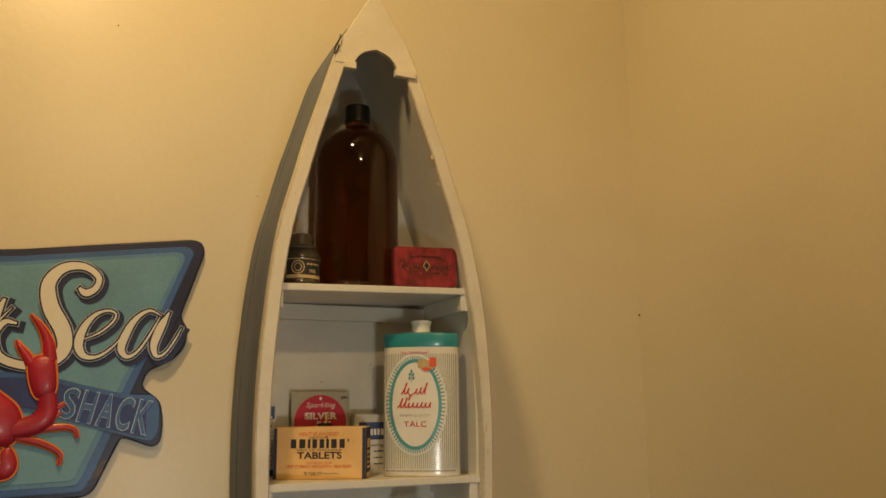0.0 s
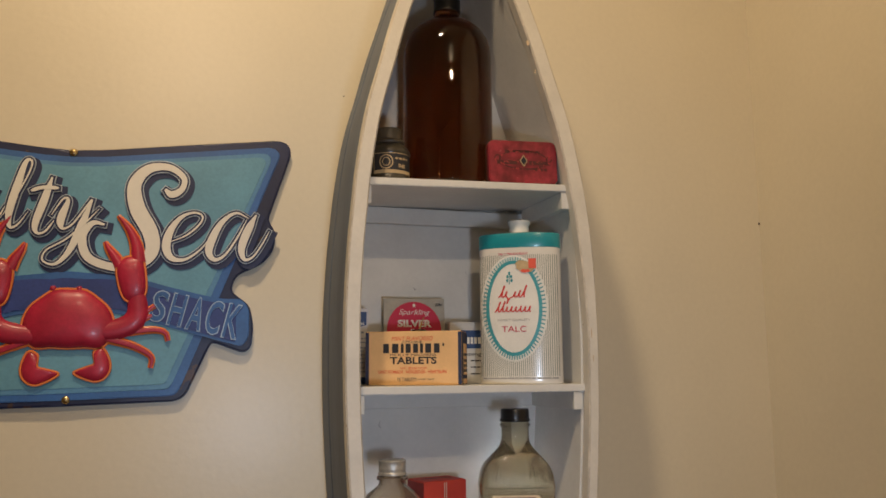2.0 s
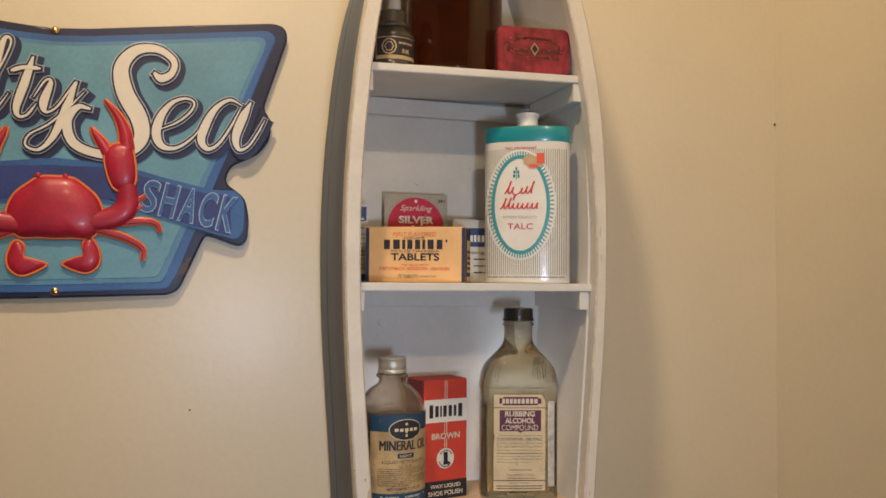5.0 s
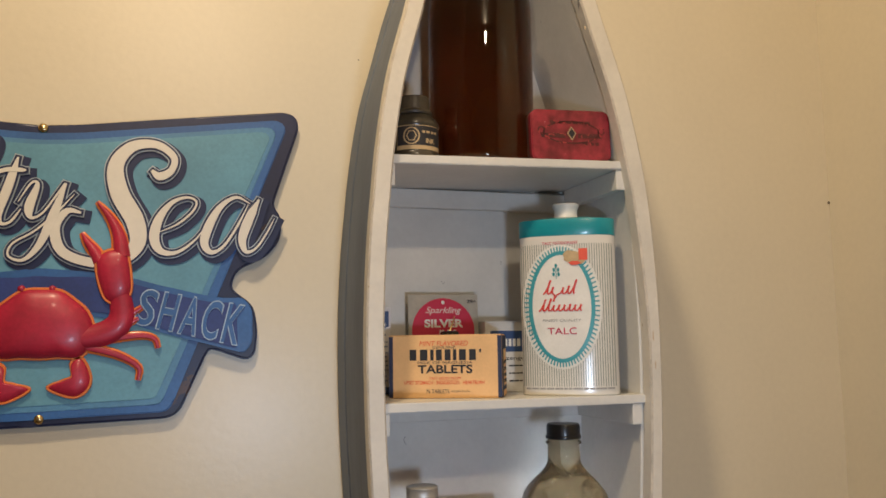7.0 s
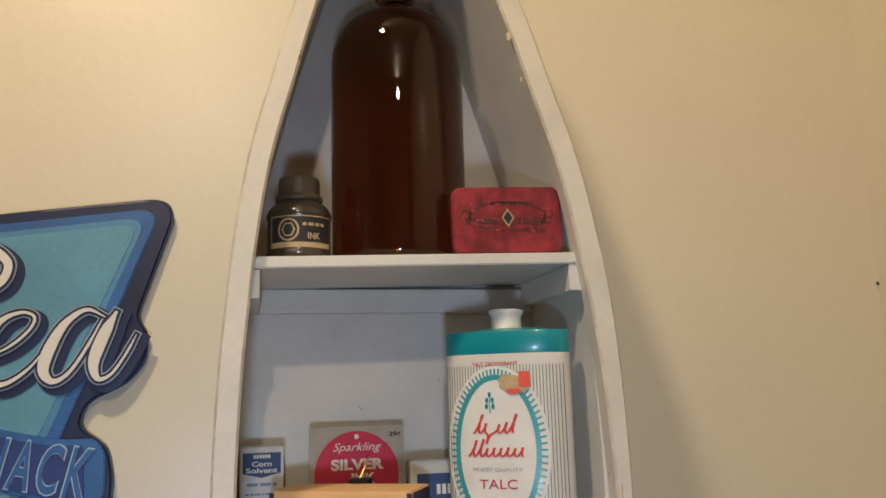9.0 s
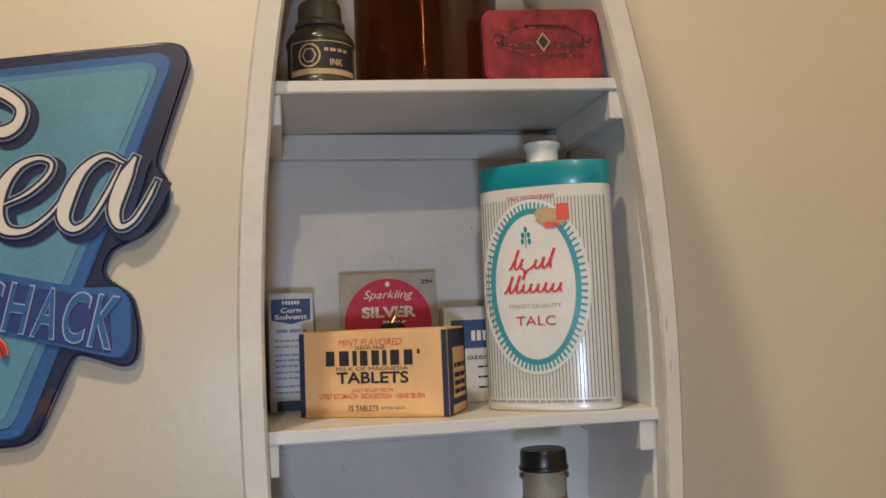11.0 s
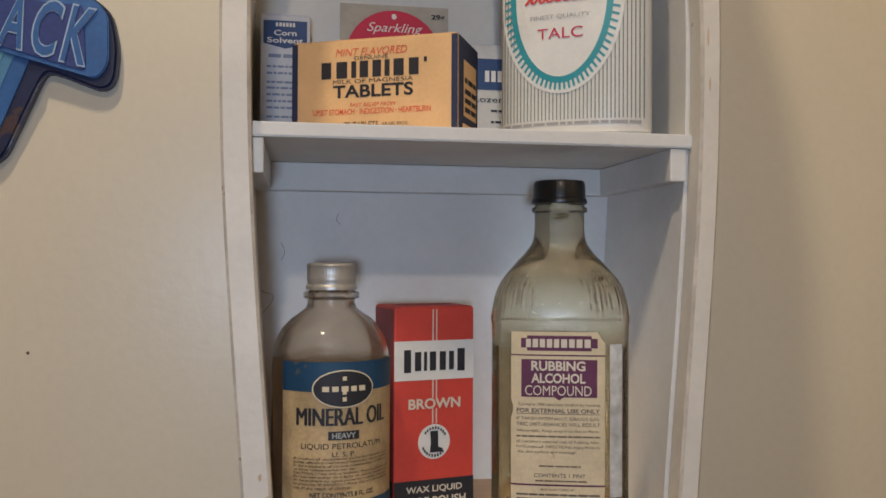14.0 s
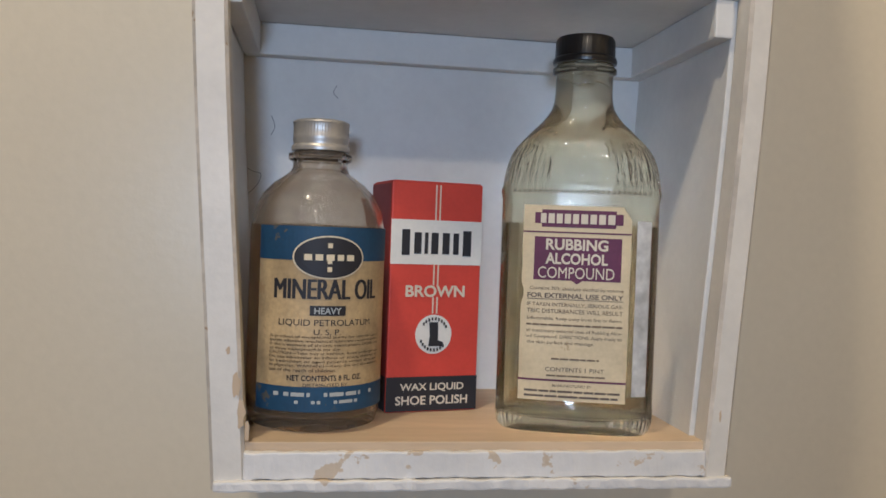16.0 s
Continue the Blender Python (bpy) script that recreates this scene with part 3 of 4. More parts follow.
    return (("blue_panel", I_BLUE, lambda b: (quad(b, mp, -w / 2 + 0.002, h - 0.0175, w / 2 - 0.002, h - 0.0035, e), quad(b, mp, -w / 2 + 0.0045, 0.001, w / 2 - 0.001, 0.008, e), b.faces.new([b.verts.new(mp(u, v, e)) for u, v in ((-w / 2 + 0.002, h - 0.0175), (w / 2 - 0.002, h - 0.0175), (0, h - 0.0205))]))),
            ("white_print", I_WHITE, lambda b: (word(b, mp, "Corn", 0, h - 0.0110, 0.0135, 0.0034, 2 * e, 0, 0.02), word(b, mp, "Solvent", 0, h - 0.0155, 0.0215, 0.0034, 2 * e, 0, 0.02), blocks(b, mp, 6, 0, h - 0.0060, 0.012, 0.0024, 2 * e))),
            ("blue_print", flat((0.22, 0.27, 0.40)), lambda b: (lines(b, mp, -w / 2 + 0.005, w / 2 - 0.003, [h - 0.025], 0.0022, e, 2), lines(b, mp, -w / 2 + 0.004, w / 2 - 0.003, [h - 0.0315, h - 0.0355, h - 0.041, h - 0.0445, h - 0.0485, h - 0.0525, h - 0.0565, h - 0.062, h - 0.066], 0.0013, e, 7, 0.004))))


def lozenge_rows(mp, w, h):
    e = 0.00025
    return (("blue_panel", I_BLUE, lambda b: quad(b, mp, -w / 2 + 0.005, h - 0.0280, w / 2 - 0.006, h - 0.0085, e)),
            ("white_print", I_WHITE, lambda b: blocks(b, mp, 4, 0.004, h - 0.0195, 0.017, 0.0070, 2 * e)),
            ("black_print", I_BLACK, lambda b: (word(b, mp, "Lozenges", 0.004, h - 0.0345, 0.0300, 0.0048, e), lines(b, mp, 0.000, w / 2 - 0.004, [h - 0.041, h - 0.048, h - 0.055], 0.0013, e, 12, 0.005))))


tablet_carton()
talc_tin()
ink_card()
small_carton("solvent_carton", "small white medicine carton with blue print", -0.0980, -0.0230, 0.0300, 0.020, 0.0795, (0.62, 0.63, 0.66), corn_rows)
small_carton("lozenge_carton", "white lozenge carton with blue panel, behind the talc tin", 0.0285, -0.0300, 0.0460, 0.019, 0.0655, (0.66, 0.65, 0.61), lozenge_rows)

# ---- top shelf ----
M_AMBER = glass("amber_glass", (0.22, 0.088, 0.032), 0.012, 1.45, 0.0)
M_BLACKCAP = surface("black_cap", (0.008, 0.008, 0.009), 0.32, vary=0.2, coat=0.1)


def ribs(count, depth):
    return lambda a, r, z: (r * (1 + depth * math.cos(count * a)) * math.cos(a), r * (1 + depth * math.cos(count * a)) * math.sin(a))


def amber_bottle():
    t = thing("amber_bottle", "large filled amber glass bottle with black screw cap", "bottle", pose(-0.0035, -0.0660, SHELF_1 + SLOPE * 0.0815 + 0.0002))
    prof = [(0, 0.003), (0.030, 0.002), (0.040, 0.0), (0.0455, 0.0015), (0.0475, 0.006), (0.0480, 0.012), (0.0480, 0.146), (0.0474, 0.156), (0.0450, 0.166), (0.0400, 0.1755), (0.0325, 0.1830), (0.0240, 0.1885), (0.0175, 0.1920), (0.0142, 0.195), (0.0138, 0.200), (0, 0.200)]
    part("glass_body", lathe(prof, 64), M_AMBER, t, "dark amber glass body", True)
    part("screw_cap", lathe([(0.0120, 0.2002), (0.0148, 0.2005), (0.0152, 0.2018), (0.0146, 0.2035), (0.0146, 0.2180), (0.0138, 0.2212), (0.010, 0.2218), (0, 0.2215)], 96, shape=ribs(32, 0.008)), M_BLACKCAP, t, "black ribbed screw cap", True)


def ink_jar():
    t = thing("ink_jar", "small dark ink jar with worn cream and black label", "jar", pose(-0.0755, -0.0930, SHELF_1 + SLOPE * 0.0095 + 0.0002))
    m = surface("ink_glass", (0.055, 0.048, 0.036), 0.28, vary=0.4, coat=0.3)
    part("jar_body", lathe([(0, 0.001), (0.019, 0), (0.0213, 0.0015), (0.0217, 0.004), (0.0208, 0.006), (0.0206, 0.0075), (0.0206, 0.0275), (0.0212, 0.0290), (0.0216, 0.0305), (0.0208, 0.0330), (0.0185, 0.0365), (0.0155, 0.0390), (0.0142, 0.0405), (0, 0.0405)], 48), m, t, "black glass jar body", True)
    part("screw_lid", lathe([(0.0130, 0.0406), (0.0150, 0.0408), (0.0157, 0.0425), (0.0150, 0.0442), (0.0135, 0.0452), (0.0134, 0.0545), (0.0126, 0.0566), (0.0105, 0.0572), (0, 0.0570)], 72, shape=ribs(30, 0.010)), surface("brown_bakelite", (0.085, 0.068, 0.046), 0.45, vary=0.3), t, "dusty brown screw lid", True)
    r = 0.0207
    mp = lambda u, v, h: Vector(((r + h) * math.sin(u / r), -(r + h) * math.cos(u / r), v))
    e = 0.0002
    printed(t, mp, (
        ("label", I_TAN, lambda b: quad(b, mp, -0.022, 0.0075, 0.024, 0.0285, e, 24)),
        ("label_panel", I_BLACK, lambda b: (quad(b, mp, -0.021, 0.0110, 0.023, 0.0275, 2 * e, 24),)),
        ("label_print", I_TAN, lambda b: (word(b, mp, "INK", 0.0085, 0.0150, 0.0085, 0.0042, 3 * e, 0, 0.03), lines(b, mp, 0.001, 0.016, [0.0225], 0.0020, 3 * e, 3, 0.004), disc(b, mp, -0.008, 0.019, 0.007, 0.0075, 3 * e, 0.0012, 24), disc(b, mp, -0.008, 0.019, 0.0045, 0.005, 3 * e, 0.0010, 6)))))


def red_tin():
    t = thing("red_tin", "scuffed red pocket tin with black ornament, standing on edge", "tin", pose(0.0620, -0.1100, SHELF_1 + SLOPE * 0.147 + 0.0003, -1, -1.3, -2))
    w, d, h = 0.0755, 0.019, 0.0460
    m = surface("scuffed_red_tin", (0.29, 0.026, 0.040), 0.36, vary=0.5, fine=180, coarse=60, bump=0.14, coat=0.2, spots=(0.42, 0.20, 0.19), spot_at=0.685, spot_scale=170)

    def slab(y0, y1, grow):
        bm = bmesh.new()
        r = 0.007
        pts = []
        for cx, cz, a0 in ((w / 2 - r, h - r, 0), (-w / 2 + r, h - r, 90), (-w / 2 + r, r, 180), (w / 2 - r, r, 270)):
            for k in range(7):
                a = radians(a0 + k * 15)
                pts.append((cx + (r + grow) * math.cos(a), cz + (r + grow) * math.sin(a)))
        f = bm.faces.new([bm.verts.new((x, y0, z)) for x, z in pts])
        g = bmesh.ops.extrude_face_region(bm, geom=[f])
        for v in g["geom"]:
            if isinstance(v, bmesh.types.BMVert):
                v.co.y = y1
        bmesh.ops.bevel(bm, geom=[e for e in bm.edges if abs(e.verts[0].co.y - e.verts[1].co.y) < 1e-5], offset=0.0012, segments=3, affect="EDGES")
        return bm
    part("lid", slab(-d / 2, -0.002, 0.0), m, t, "scuffed red lid", True)
    part("tray", slab(-0.0022, d / 2, -0.0007), surface("tarnished_tin", (0.14, 0.09, 0.07), 0.45, metal=0.5, vary=0.3), t, "tarnished tin tray", True)
    mp = face_map(d)
    e = 0.00025
    m_or = surface("faded_black_print", (0.10, 0.020, 0.020), 0.5, vary=0.3, spots=(0.40, 0.04, 0.04), spot_at=0.56, spot_scale=220)

    def ornament(b):
        disc(b, mp, 0, 0.0255, 0.027, 0.0105, e, 0.0014, 40)
        quad(b, mp, -0.029, 0.0205, -0.006, 0.0245, e), quad(b, mp, 0.006, 0.0205, 0.029, 0.0245, e)
        for s in (-1, 1):
            disc(b, mp, s * 0.0285, 0.0270, 0.0035, 0.0035, e, 0.0012, 20)
        lines(b, mp, -0.020, 0.020, [0.0345], 0.0026, e, 8, 0.010)
        lines(b, mp, 0.010, 0.028, [0.0155], 0.0028, e, 9, 0.006)
    printed(t, mp, (("ornament", m_or, ornament),
                    ("diamond", I_TAN, lambda b: b.faces.new([b.verts.new(mp(u, v, 2 * e)) for u, v in ((-0.0045, 0.0245), (0, 0.0180), (0.0045, 0.0245), (0, 0.0310))])),
                    ("diamond_core", I_BLACK, lambda b: b.faces.new([b.verts.new(mp(u, v, 3 * e)) for u, v in ((-0.0032, 0.0245), (0, 0.0199), (0.0032, 0.0245), (0, 0.0291))]))))


amber_bottle()
ink_jar()
red_tin()

# ---- bottom shelf ----
M_CLEAR = glass("clear_glass", (0.80, 0.765, 0.655), 0.03, 1.30, 0.02, (0.22, 0.19, 0.135), 0.085)
M_DULL = glass("dull_glass", (0.87, 0.81, 0.71), 0.05, 1.30, 0.02, (0.24, 0.19, 0.14), 0.15)
M_OIL = glass("oil", (0.82, 0.68, 0.44), 0.0, 1.40, 0.0)
M_SPIRIT = glass("spirit", (0.93, 0.91, 0.83), 0.0, 1.22, 0.0)


def oil_bottle():
    t = thing("oil_bottle", "round glass bottle of mineral oil, stained blue label, aluminium cap", "bottle", pose(-0.0716, -0.0905, BASE + 0.0002))
    R = 0.0316
    out = [(0, 0.004), (0.020, 0.003), (0.026, 0.0), (0.0298, 0.0015), (0.0312, 0.006), (R, 0.012), (R, 0.086), (0.0311, 0.0935), (0.0298, 0.1005), (0.0264, 0.1070), (0.0215, 0.1122), (0.0165, 0.1156), (0.0138, 0.1178), (0.0128, 0.1200), (0.0128, 0.1225), (0.0150, 0.1235), (0.0150, 0.1262), (0.0118, 0.1272), (0.0118, 0.1395)]
    inn = [(0.0098, 0.1395), (0.0105, 0.1185), (0.0150, 0.1135), (0.0200, 0.1098), (0.0246, 0.1048), (0.0278, 0.0990), (0.0294, 0.0925), (0.0299, 0.0855), (0.0299, 0.012), (0.0285, 0.007), (0.020, 0.006), (0, 0.007)]
    part("glass_body", lathe(out + inn, 64), M_DULL, t, "clear glass body", True).visible_shadow = False
    part("oil", lathe([(0, 0.0073), (0.020, 0.0063), (0.0283, 0.0073), (0.0301, 0.0123), (0.0301, 0.0855), (0.0296, 0.0925), (0.0262, 0.0932), (0, 0.0932)], 48), M_OIL, t, "pale yellow oil", True)
    knurl = lambda a, r, z: (r * (1 + (0.009 * math.cos(56 * a) if 0.1350 < z < 0.1405 else 0)) * math.cos(a), r * (1 + (0.009 * math.cos(56 * a) if 0.1350 < z < 0.1405 else 0)) * math.sin(a))
    part("screw_cap", lathe([(0.0122, 0.1276), (0.0136, 0.1277), (0.0138, 0.1290), (0.0134, 0.1302), (0.0129, 0.1306), (0.0129, 0.1318), (0.0132, 0.1326), (0.0132, 0.1344), (0.0130, 0.1351), (0.0130, 0.1400), (0.0133, 0.1406), (0.0131, 0.1414), (0.0122, 0.1420), (0, 0.1421)], 168, shape=knurl), surface("aluminium_cap", (0.50, 0.48, 0.44), 0.40, metal=0.55, vary=0.2, fine=200, spots=(0.30, 0.26, 0.21), spot_at=0.68, spot_scale=150), t, "knurled dull aluminium cap", True)
    r = R + 0.0001
    mp = lambda u, v, h: Vector(((r + h) * math.sin(u / r), -(r + h) * math.cos(u / r), 0.0020 + 0.970 * v))
    e = 0.00018
    c = 0.0055
    paper = flat((0.53, 0.385, 0.19), vary=0.30, spots=(0.42, 0.28, 0.125), spot_at=0.60, spot_scale=60)
    printed(t, mp, (
        ("label_paper", paper, lambda b: quad(b, mp, -0.0290, 0.0085, 0.045, 0.0930, e, 40)),
        ("blue_band", I_STEEL, lambda b: (quad(b, mp, -0.0290, 0.0775, 0.045, 0.0930, 2 * e, 40), quad(b, mp, -0.0290, 0.0085, 0.045, 0.0200, 2 * e, 40))),
        ("black_oval", I_BLACK, lambda b: (disc(b, mp, c, 0.0790, 0.0155, 0.0092, 4 * e), quad(b, mp, c - 0.008, 0.0525, c + 0.008, 0.0570, 2 * e, 14))),
        ("oval_rim", I_CREAM, lambda b: (disc(b, mp, c, 0.0790, 0.0163, 0.0099, 3 * e),)),
        ("oval_mark", I_CREAM, lambda b: (blocks(b, mp, 5, c, 0.0790, 0.0235, 0.0028, 5 * e), [quad(b, mp, c - 0.0010, 0.0725 + 0.0036 * k, c + 0.0010, 0.0747 + 0.0036 * k, 5 * e) for k in range(4) if k != 2])),
        ("black_print", I_BLACK, lambda b: ([word(b, mp, "MINERAL OIL", c + 0.0005 + du, 0.0645, 0.0500, 0.0092, (2 + 900 * abs(du)) * e) for du in (-0.00035, 0.0, 0.0004)], word(b, mp, "LIQUID PETROLATUM", c, 0.0490, 0.0440, 0.0034, 2 * e), word(b, mp, "DISTRIBUTED BY", c, 0.0208, 0.0200, 0.0016, 2 * e), word(b, mp, "U. S. P.", c, 0.0450, 0.0120, 0.0026, 2 * e), word(b, mp, "NET CONTENTS 8 FL. OZ.", c, 0.0240, 0.0345, 0.0026, 2 * e, 0, 0.02))),
        ("small_print", surface("faded_print", (0.11, 0.075, 0.04), 0.7), lambda b: [word(b, mp, text, c - 0.028 + w / 2 + 0.0015, 0.0426 - 0.00188 * k, w, 0.00165, 2 * e, 0, 0.012) for k, (text, w) in enumerate((
            ("A product of exceptional purity for internal use, a", 0.0560), ("gentle effective mechanical lubricant recommended", 0.0555), ("in the treatment of chronic constipation. DOSE: one", 0.0560), ("to three tablespoonfuls per day.", 0.0330),
            ("CAUTION\u2014Take only at bedtime. Avoid prolonged use.", 0.0565), ("Do not administer to infants or young children, or", 0.0560), ("to bedridden or aged patients unless directed", 0.0550), ("by physician. WARNING\u2014Keep this and all medicines", 0.0560), ("out of the reach of children.", 0.0310)))]),
        ("pale_print", flat((0.42, 0.44, 0.42)), lambda b: (word(b, mp, "HEAVY", c, 0.0547, 0.0120, 0.0030, 3 * e, 0, 0.02), lines(b, mp, -0.018, 0.030, [0.0165], 0.0018, 3 * e, 4, 0.012), lines(b, mp, -0.008, 0.021, [0.0130], 0.0015, 3 * e, 6, 0.008)))))


def polish_carton():
    w, d, h = 0.0490, 0.0360, 0.1165
    t = thing("polish_carton", "red, white and black shoe polish carton with worn top", "box", pose(-0.0155, -0.0545, BASE + 0.0002, 0, 0, 12))
    carton(w, d, h, flat((0.62, 0.06, 0.035), vary=0.1, spots=(0.30, 0.05, 0.04), spot_at=0.73, spot_scale=50), t, "red cardboard box")
    mp = face_map(d)
    e = 0.00025
    ml = lambda u, v, hh: Vector((-w / 2 - hh, -u, v))

    def boot(b):
        q = [(-0.0028, -0.0060), (0.0050, -0.0060), (0.0052, -0.0040), (0.0024, -0.0030), (0.0022, 0.0062), (-0.0026, 0.0062), (-0.0022, -0.0010)]
        b.faces.new([b.verts.new(mp(-0.0002 + u, 0.0395 + v, 3 * e)) for u, v in q])
        for k in range(22):
            a = radians(-60 + k * 13.5) + math.pi / 2
            if 8 < k < 13:
                continue
            u, v = 0.0075 * math.cos(a), 0.0080 * math.sin(a)
            quad(b, mp, -0.0002 + u - 0.0005, 0.0395 + v - 0.0008, -0.0002 + u + 0.0005, 0.0395 + v + 0.0008, 3 * e)
    printed(t, mp, (
        ("white_band", I_WHITE, lambda b: quad(b, mp, -w / 2, 0.0750, w / 2, 0.0975, e)),
        ("pale_line", I_BUFF, lambda b: [quad(b, mp, u - 0.0004, v0, u + 0.0004, v1, e) for u in (-0.0011, 0.0011) for v0, v1 in ((0.0975, h - 0.001), (0.0645, 0.0750), (0.0500, 0.0585))]),
        ("black_foot", I_BLACK, lambda b: quad(b, mp, -w / 2, 0.0005, w / 2, 0.0180, e)),
        ("black_word", I_BLACK, lambda b: blocks(b, mp, 7, 0.0, 0.0858, 0.0400, 0.0108, 2 * e, gap=0.36, tall=(0, 6), widths=(1.1, 1.0, 0.5, 1.0, 1.0, 0.8, 1.2))),
        ("white_disc", I_WHITE, lambda b: disc(b, mp, -0.0002, 0.0395, 0.0098, 0.0100, e)),
        ("boot_mark", I_BLACK, boot),
        ("buff_print", I_BUFF, lambda b: (word(b, mp, "BROWN", 0.0, 0.0615, 0.0320, 0.0060, 2 * e, 0, 0.03), word(b, mp, "WAX LIQUID", 0.0, 0.0125, 0.0345, 0.0044, 2 * e, 0, 0.02), word(b, mp, "SHOE POLISH", 0.0, 0.0060, 0.0390, 0.0046, 2 * e, 0, 0.02)))))
    # left face: darker red than the front, above a black foot
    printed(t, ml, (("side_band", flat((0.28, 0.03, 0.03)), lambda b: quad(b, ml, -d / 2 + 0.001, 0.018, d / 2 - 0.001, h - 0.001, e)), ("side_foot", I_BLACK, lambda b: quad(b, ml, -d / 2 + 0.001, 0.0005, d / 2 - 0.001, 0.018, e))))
    mt = lambda u, v, hh: Vector((u, v, h + 0.0006 + hh))
    printed(t, mt, (("top_print", flat((0.25, 0.05, 0.06)), lambda b: blocks(b, mt, 7, 0, 0.002, 0.036, 0.008, e)),))


def alcohol_bottle():
    t = thing("alcohol_bottle", "flat glass bottle of rubbing alcohol, cream label, black cap", "bottle", pose(0.0545, -0.0975, BASE + 0.0002, 0, 0, -15))
    A, B = 0.0374, 0.0235

    def shape(inset=0.0, flutes=True):
        def f(a, k, z):
            # k runs from 1 (body) to 0 (neck); the section goes from a rounded slab to a circle
            n = 2.0 + 2.2 * min(1.0, max(0.0, (k - 0.25) / 0.6))
            c, s = math.cos(a), math.sin(a)
            x, y = math.copysign(abs(c) ** (2 / n), c), math.copysign(abs(s) ** (2 / n), s)
            sx, sy = 0.0138 + (A - 0.0138) * k, 0.0138 + (B - 0.0138) * k
            wave = 0.0
            if flutes and (0.114 < z < 0.140 or 0.004 < z < 0.014):
                lift = min(1.0, (z - 0.114) / 0.003, (0.140 - z) / 0.008) if z > 0.1 else min(1.0, (z - 0.004) / 0.003, (0.014 - z) / 0.003)
                wave = 0.0018 * max(0.0, lift) * math.cos(34 * math.asin(max(-1, min(1, x)))) * (abs(s) > 0.25)
            return ((sx - inset) * x, (sy - inset) * y + math.copysign(wave, s))
        return f
    ks = [(0, 0.003), (0.55, 0.002), (0.90, 0.0), (0.975, 0.002), (1.0, 0.006), (1.0, 0.010), (1.0, 0.014), (1.0, 0.030), (1.0, 0.110), (1.03, 0.1132), (1.03, 0.1148), (1.0, 0.1170), (0.985, 0.120), (0.957, 0.1238), (0.92, 0.1275), (0.865, 0.131), (0.78, 0.1347), (0.677, 0.1381), (0.55, 0.1417), (0.416, 0.1453), (0.27, 0.1488), (0.147, 0.1524), (0.06, 0.1556), (0.02, 0.1590), (0.0, 0.164), (0.0, 0.1725), (0.07, 0.1735), (0.07, 0.1755), (0.0, 0.1765), (0.0, 0.186)]
    outer = lathe([(k if abs(k) > 1e-6 else 1e-5, z) for k, z in [(a_, z_ * 0.986) for a_, z_ in ks[1:]]], 240, shape=lambda a, r, z: shape()(a, r, z))
    # the inner skin follows the outer one
    skin = [(min(k, 0.99) if z < 0.17 else 0.0, z) for k, z in reversed(ks) if z > 0.011] + [(0.95, 0.008), (0.6, 0.007)]
    lathe([(k if abs(k) > 1e-6 else 1e-5, z * 0.986) for k, z in skin], 96, bm=outer, shape=lambda a, r, z: shape(0.0022, False)(a, r, z))
    bmesh.ops.holes_fill(outer, edges=[e for e in outer.edges if e.is_boundary and (e.verts[0].co.z < 0.02)], sides=0)
    part("glass_body", outer, M_CLEAR, t, "clear fluted glass body", True).visible_shadow = False
    liq = lathe([(k, z) for k, z in [(0.6, 0.0057), (0.95, 0.0067), (0.992, 0.0118), (0.992, 0.0970), (0.980, 0.0975)]], 72, shape=lambda a, r, z: shape(0.0021, False)(a, r, z))
    bmesh.ops.holes_fill(liq, edges=[e for e in liq.edges if e.is_boundary], sides=0)
    part("spirit", liq, M_SPIRIT, t, "clear spirit filling half of the bottle", True).visible_shadow = False
    # rows of pressed beads
    beads = bmesh.new()
    for z in (0.1125, 0.0125):
        for k in range(27):
            u = -0.0312 + 0.0024 * k
            y = -B * (1 - abs(u / A) ** 4.2) ** (1 / 4.2)
            bmesh.ops.create_uvsphere(beads, u_segments=10, v_segments=6, radius=0.0009, matrix=Matrix.Translation((u, y, z)))
    tagged(part("beading", beads, M_CLEAR, t, "beaded lines pressed in the glass", True), kind="stuff").visible_shadow = False
    part("screw_cap", lathe([(0.0135, 0.1752), (0.0151, 0.1754), (0.0154, 0.1766), (0.0151, 0.1780), (0.0144, 0.1786), (0.0143, 0.1862), (0.0135, 0.1880), (0, 0.1883)], 96, shape=ribs(40, 0.008)), M_BLACKCAP, t, "black ribbed screw cap", True)
    n = 4.2

    def mp(u, v, h):
        x = max(-0.999, min(0.999, u / A))
        return Vector((x * A, -B * (1 - abs(x) ** n) ** (1 / n) - 0.0001 - h, 0.0020 + 0.976 * v))
    e = 0.00018
    c = -0.0015
    paper = flat((0.70, 0.59, 0.375), vary=0.14, spots=(0.50, 0.38, 0.22), spot_at=0.66, spot_scale=50)

    def torn(b):
        n_u, n_v = 22, 30
        rnd = random.Random(5)
        rows = []
        for j in range(n_v + 1):
            v = 0.0135 + (0.1065 - 0.0135) * j / n_v
            lo = c - 0.0250 + (0.0012 if j in (16, 17) else 0.0002 * rnd.random())
            hi = c + 0.0248 - 0.0003 * rnd.random() - (0.0042 if j == n_v else 0.0022 if j == n_v - 1 else 0)
            rows.append([b.verts.new(mp(lo + (hi - lo) * k / n_u, v, e)) for k in range(n_u + 1)])
        for p, q in zip(rows, rows[1:]):
            for k in range(n_u):
                b.faces.new((p[k], p[k + 1], q[k + 1], q[k]))
    printed(t, mp, (
        ("label_paper", paper, torn),
        # bright reflection on the glass right of the label, painted as a pale strip
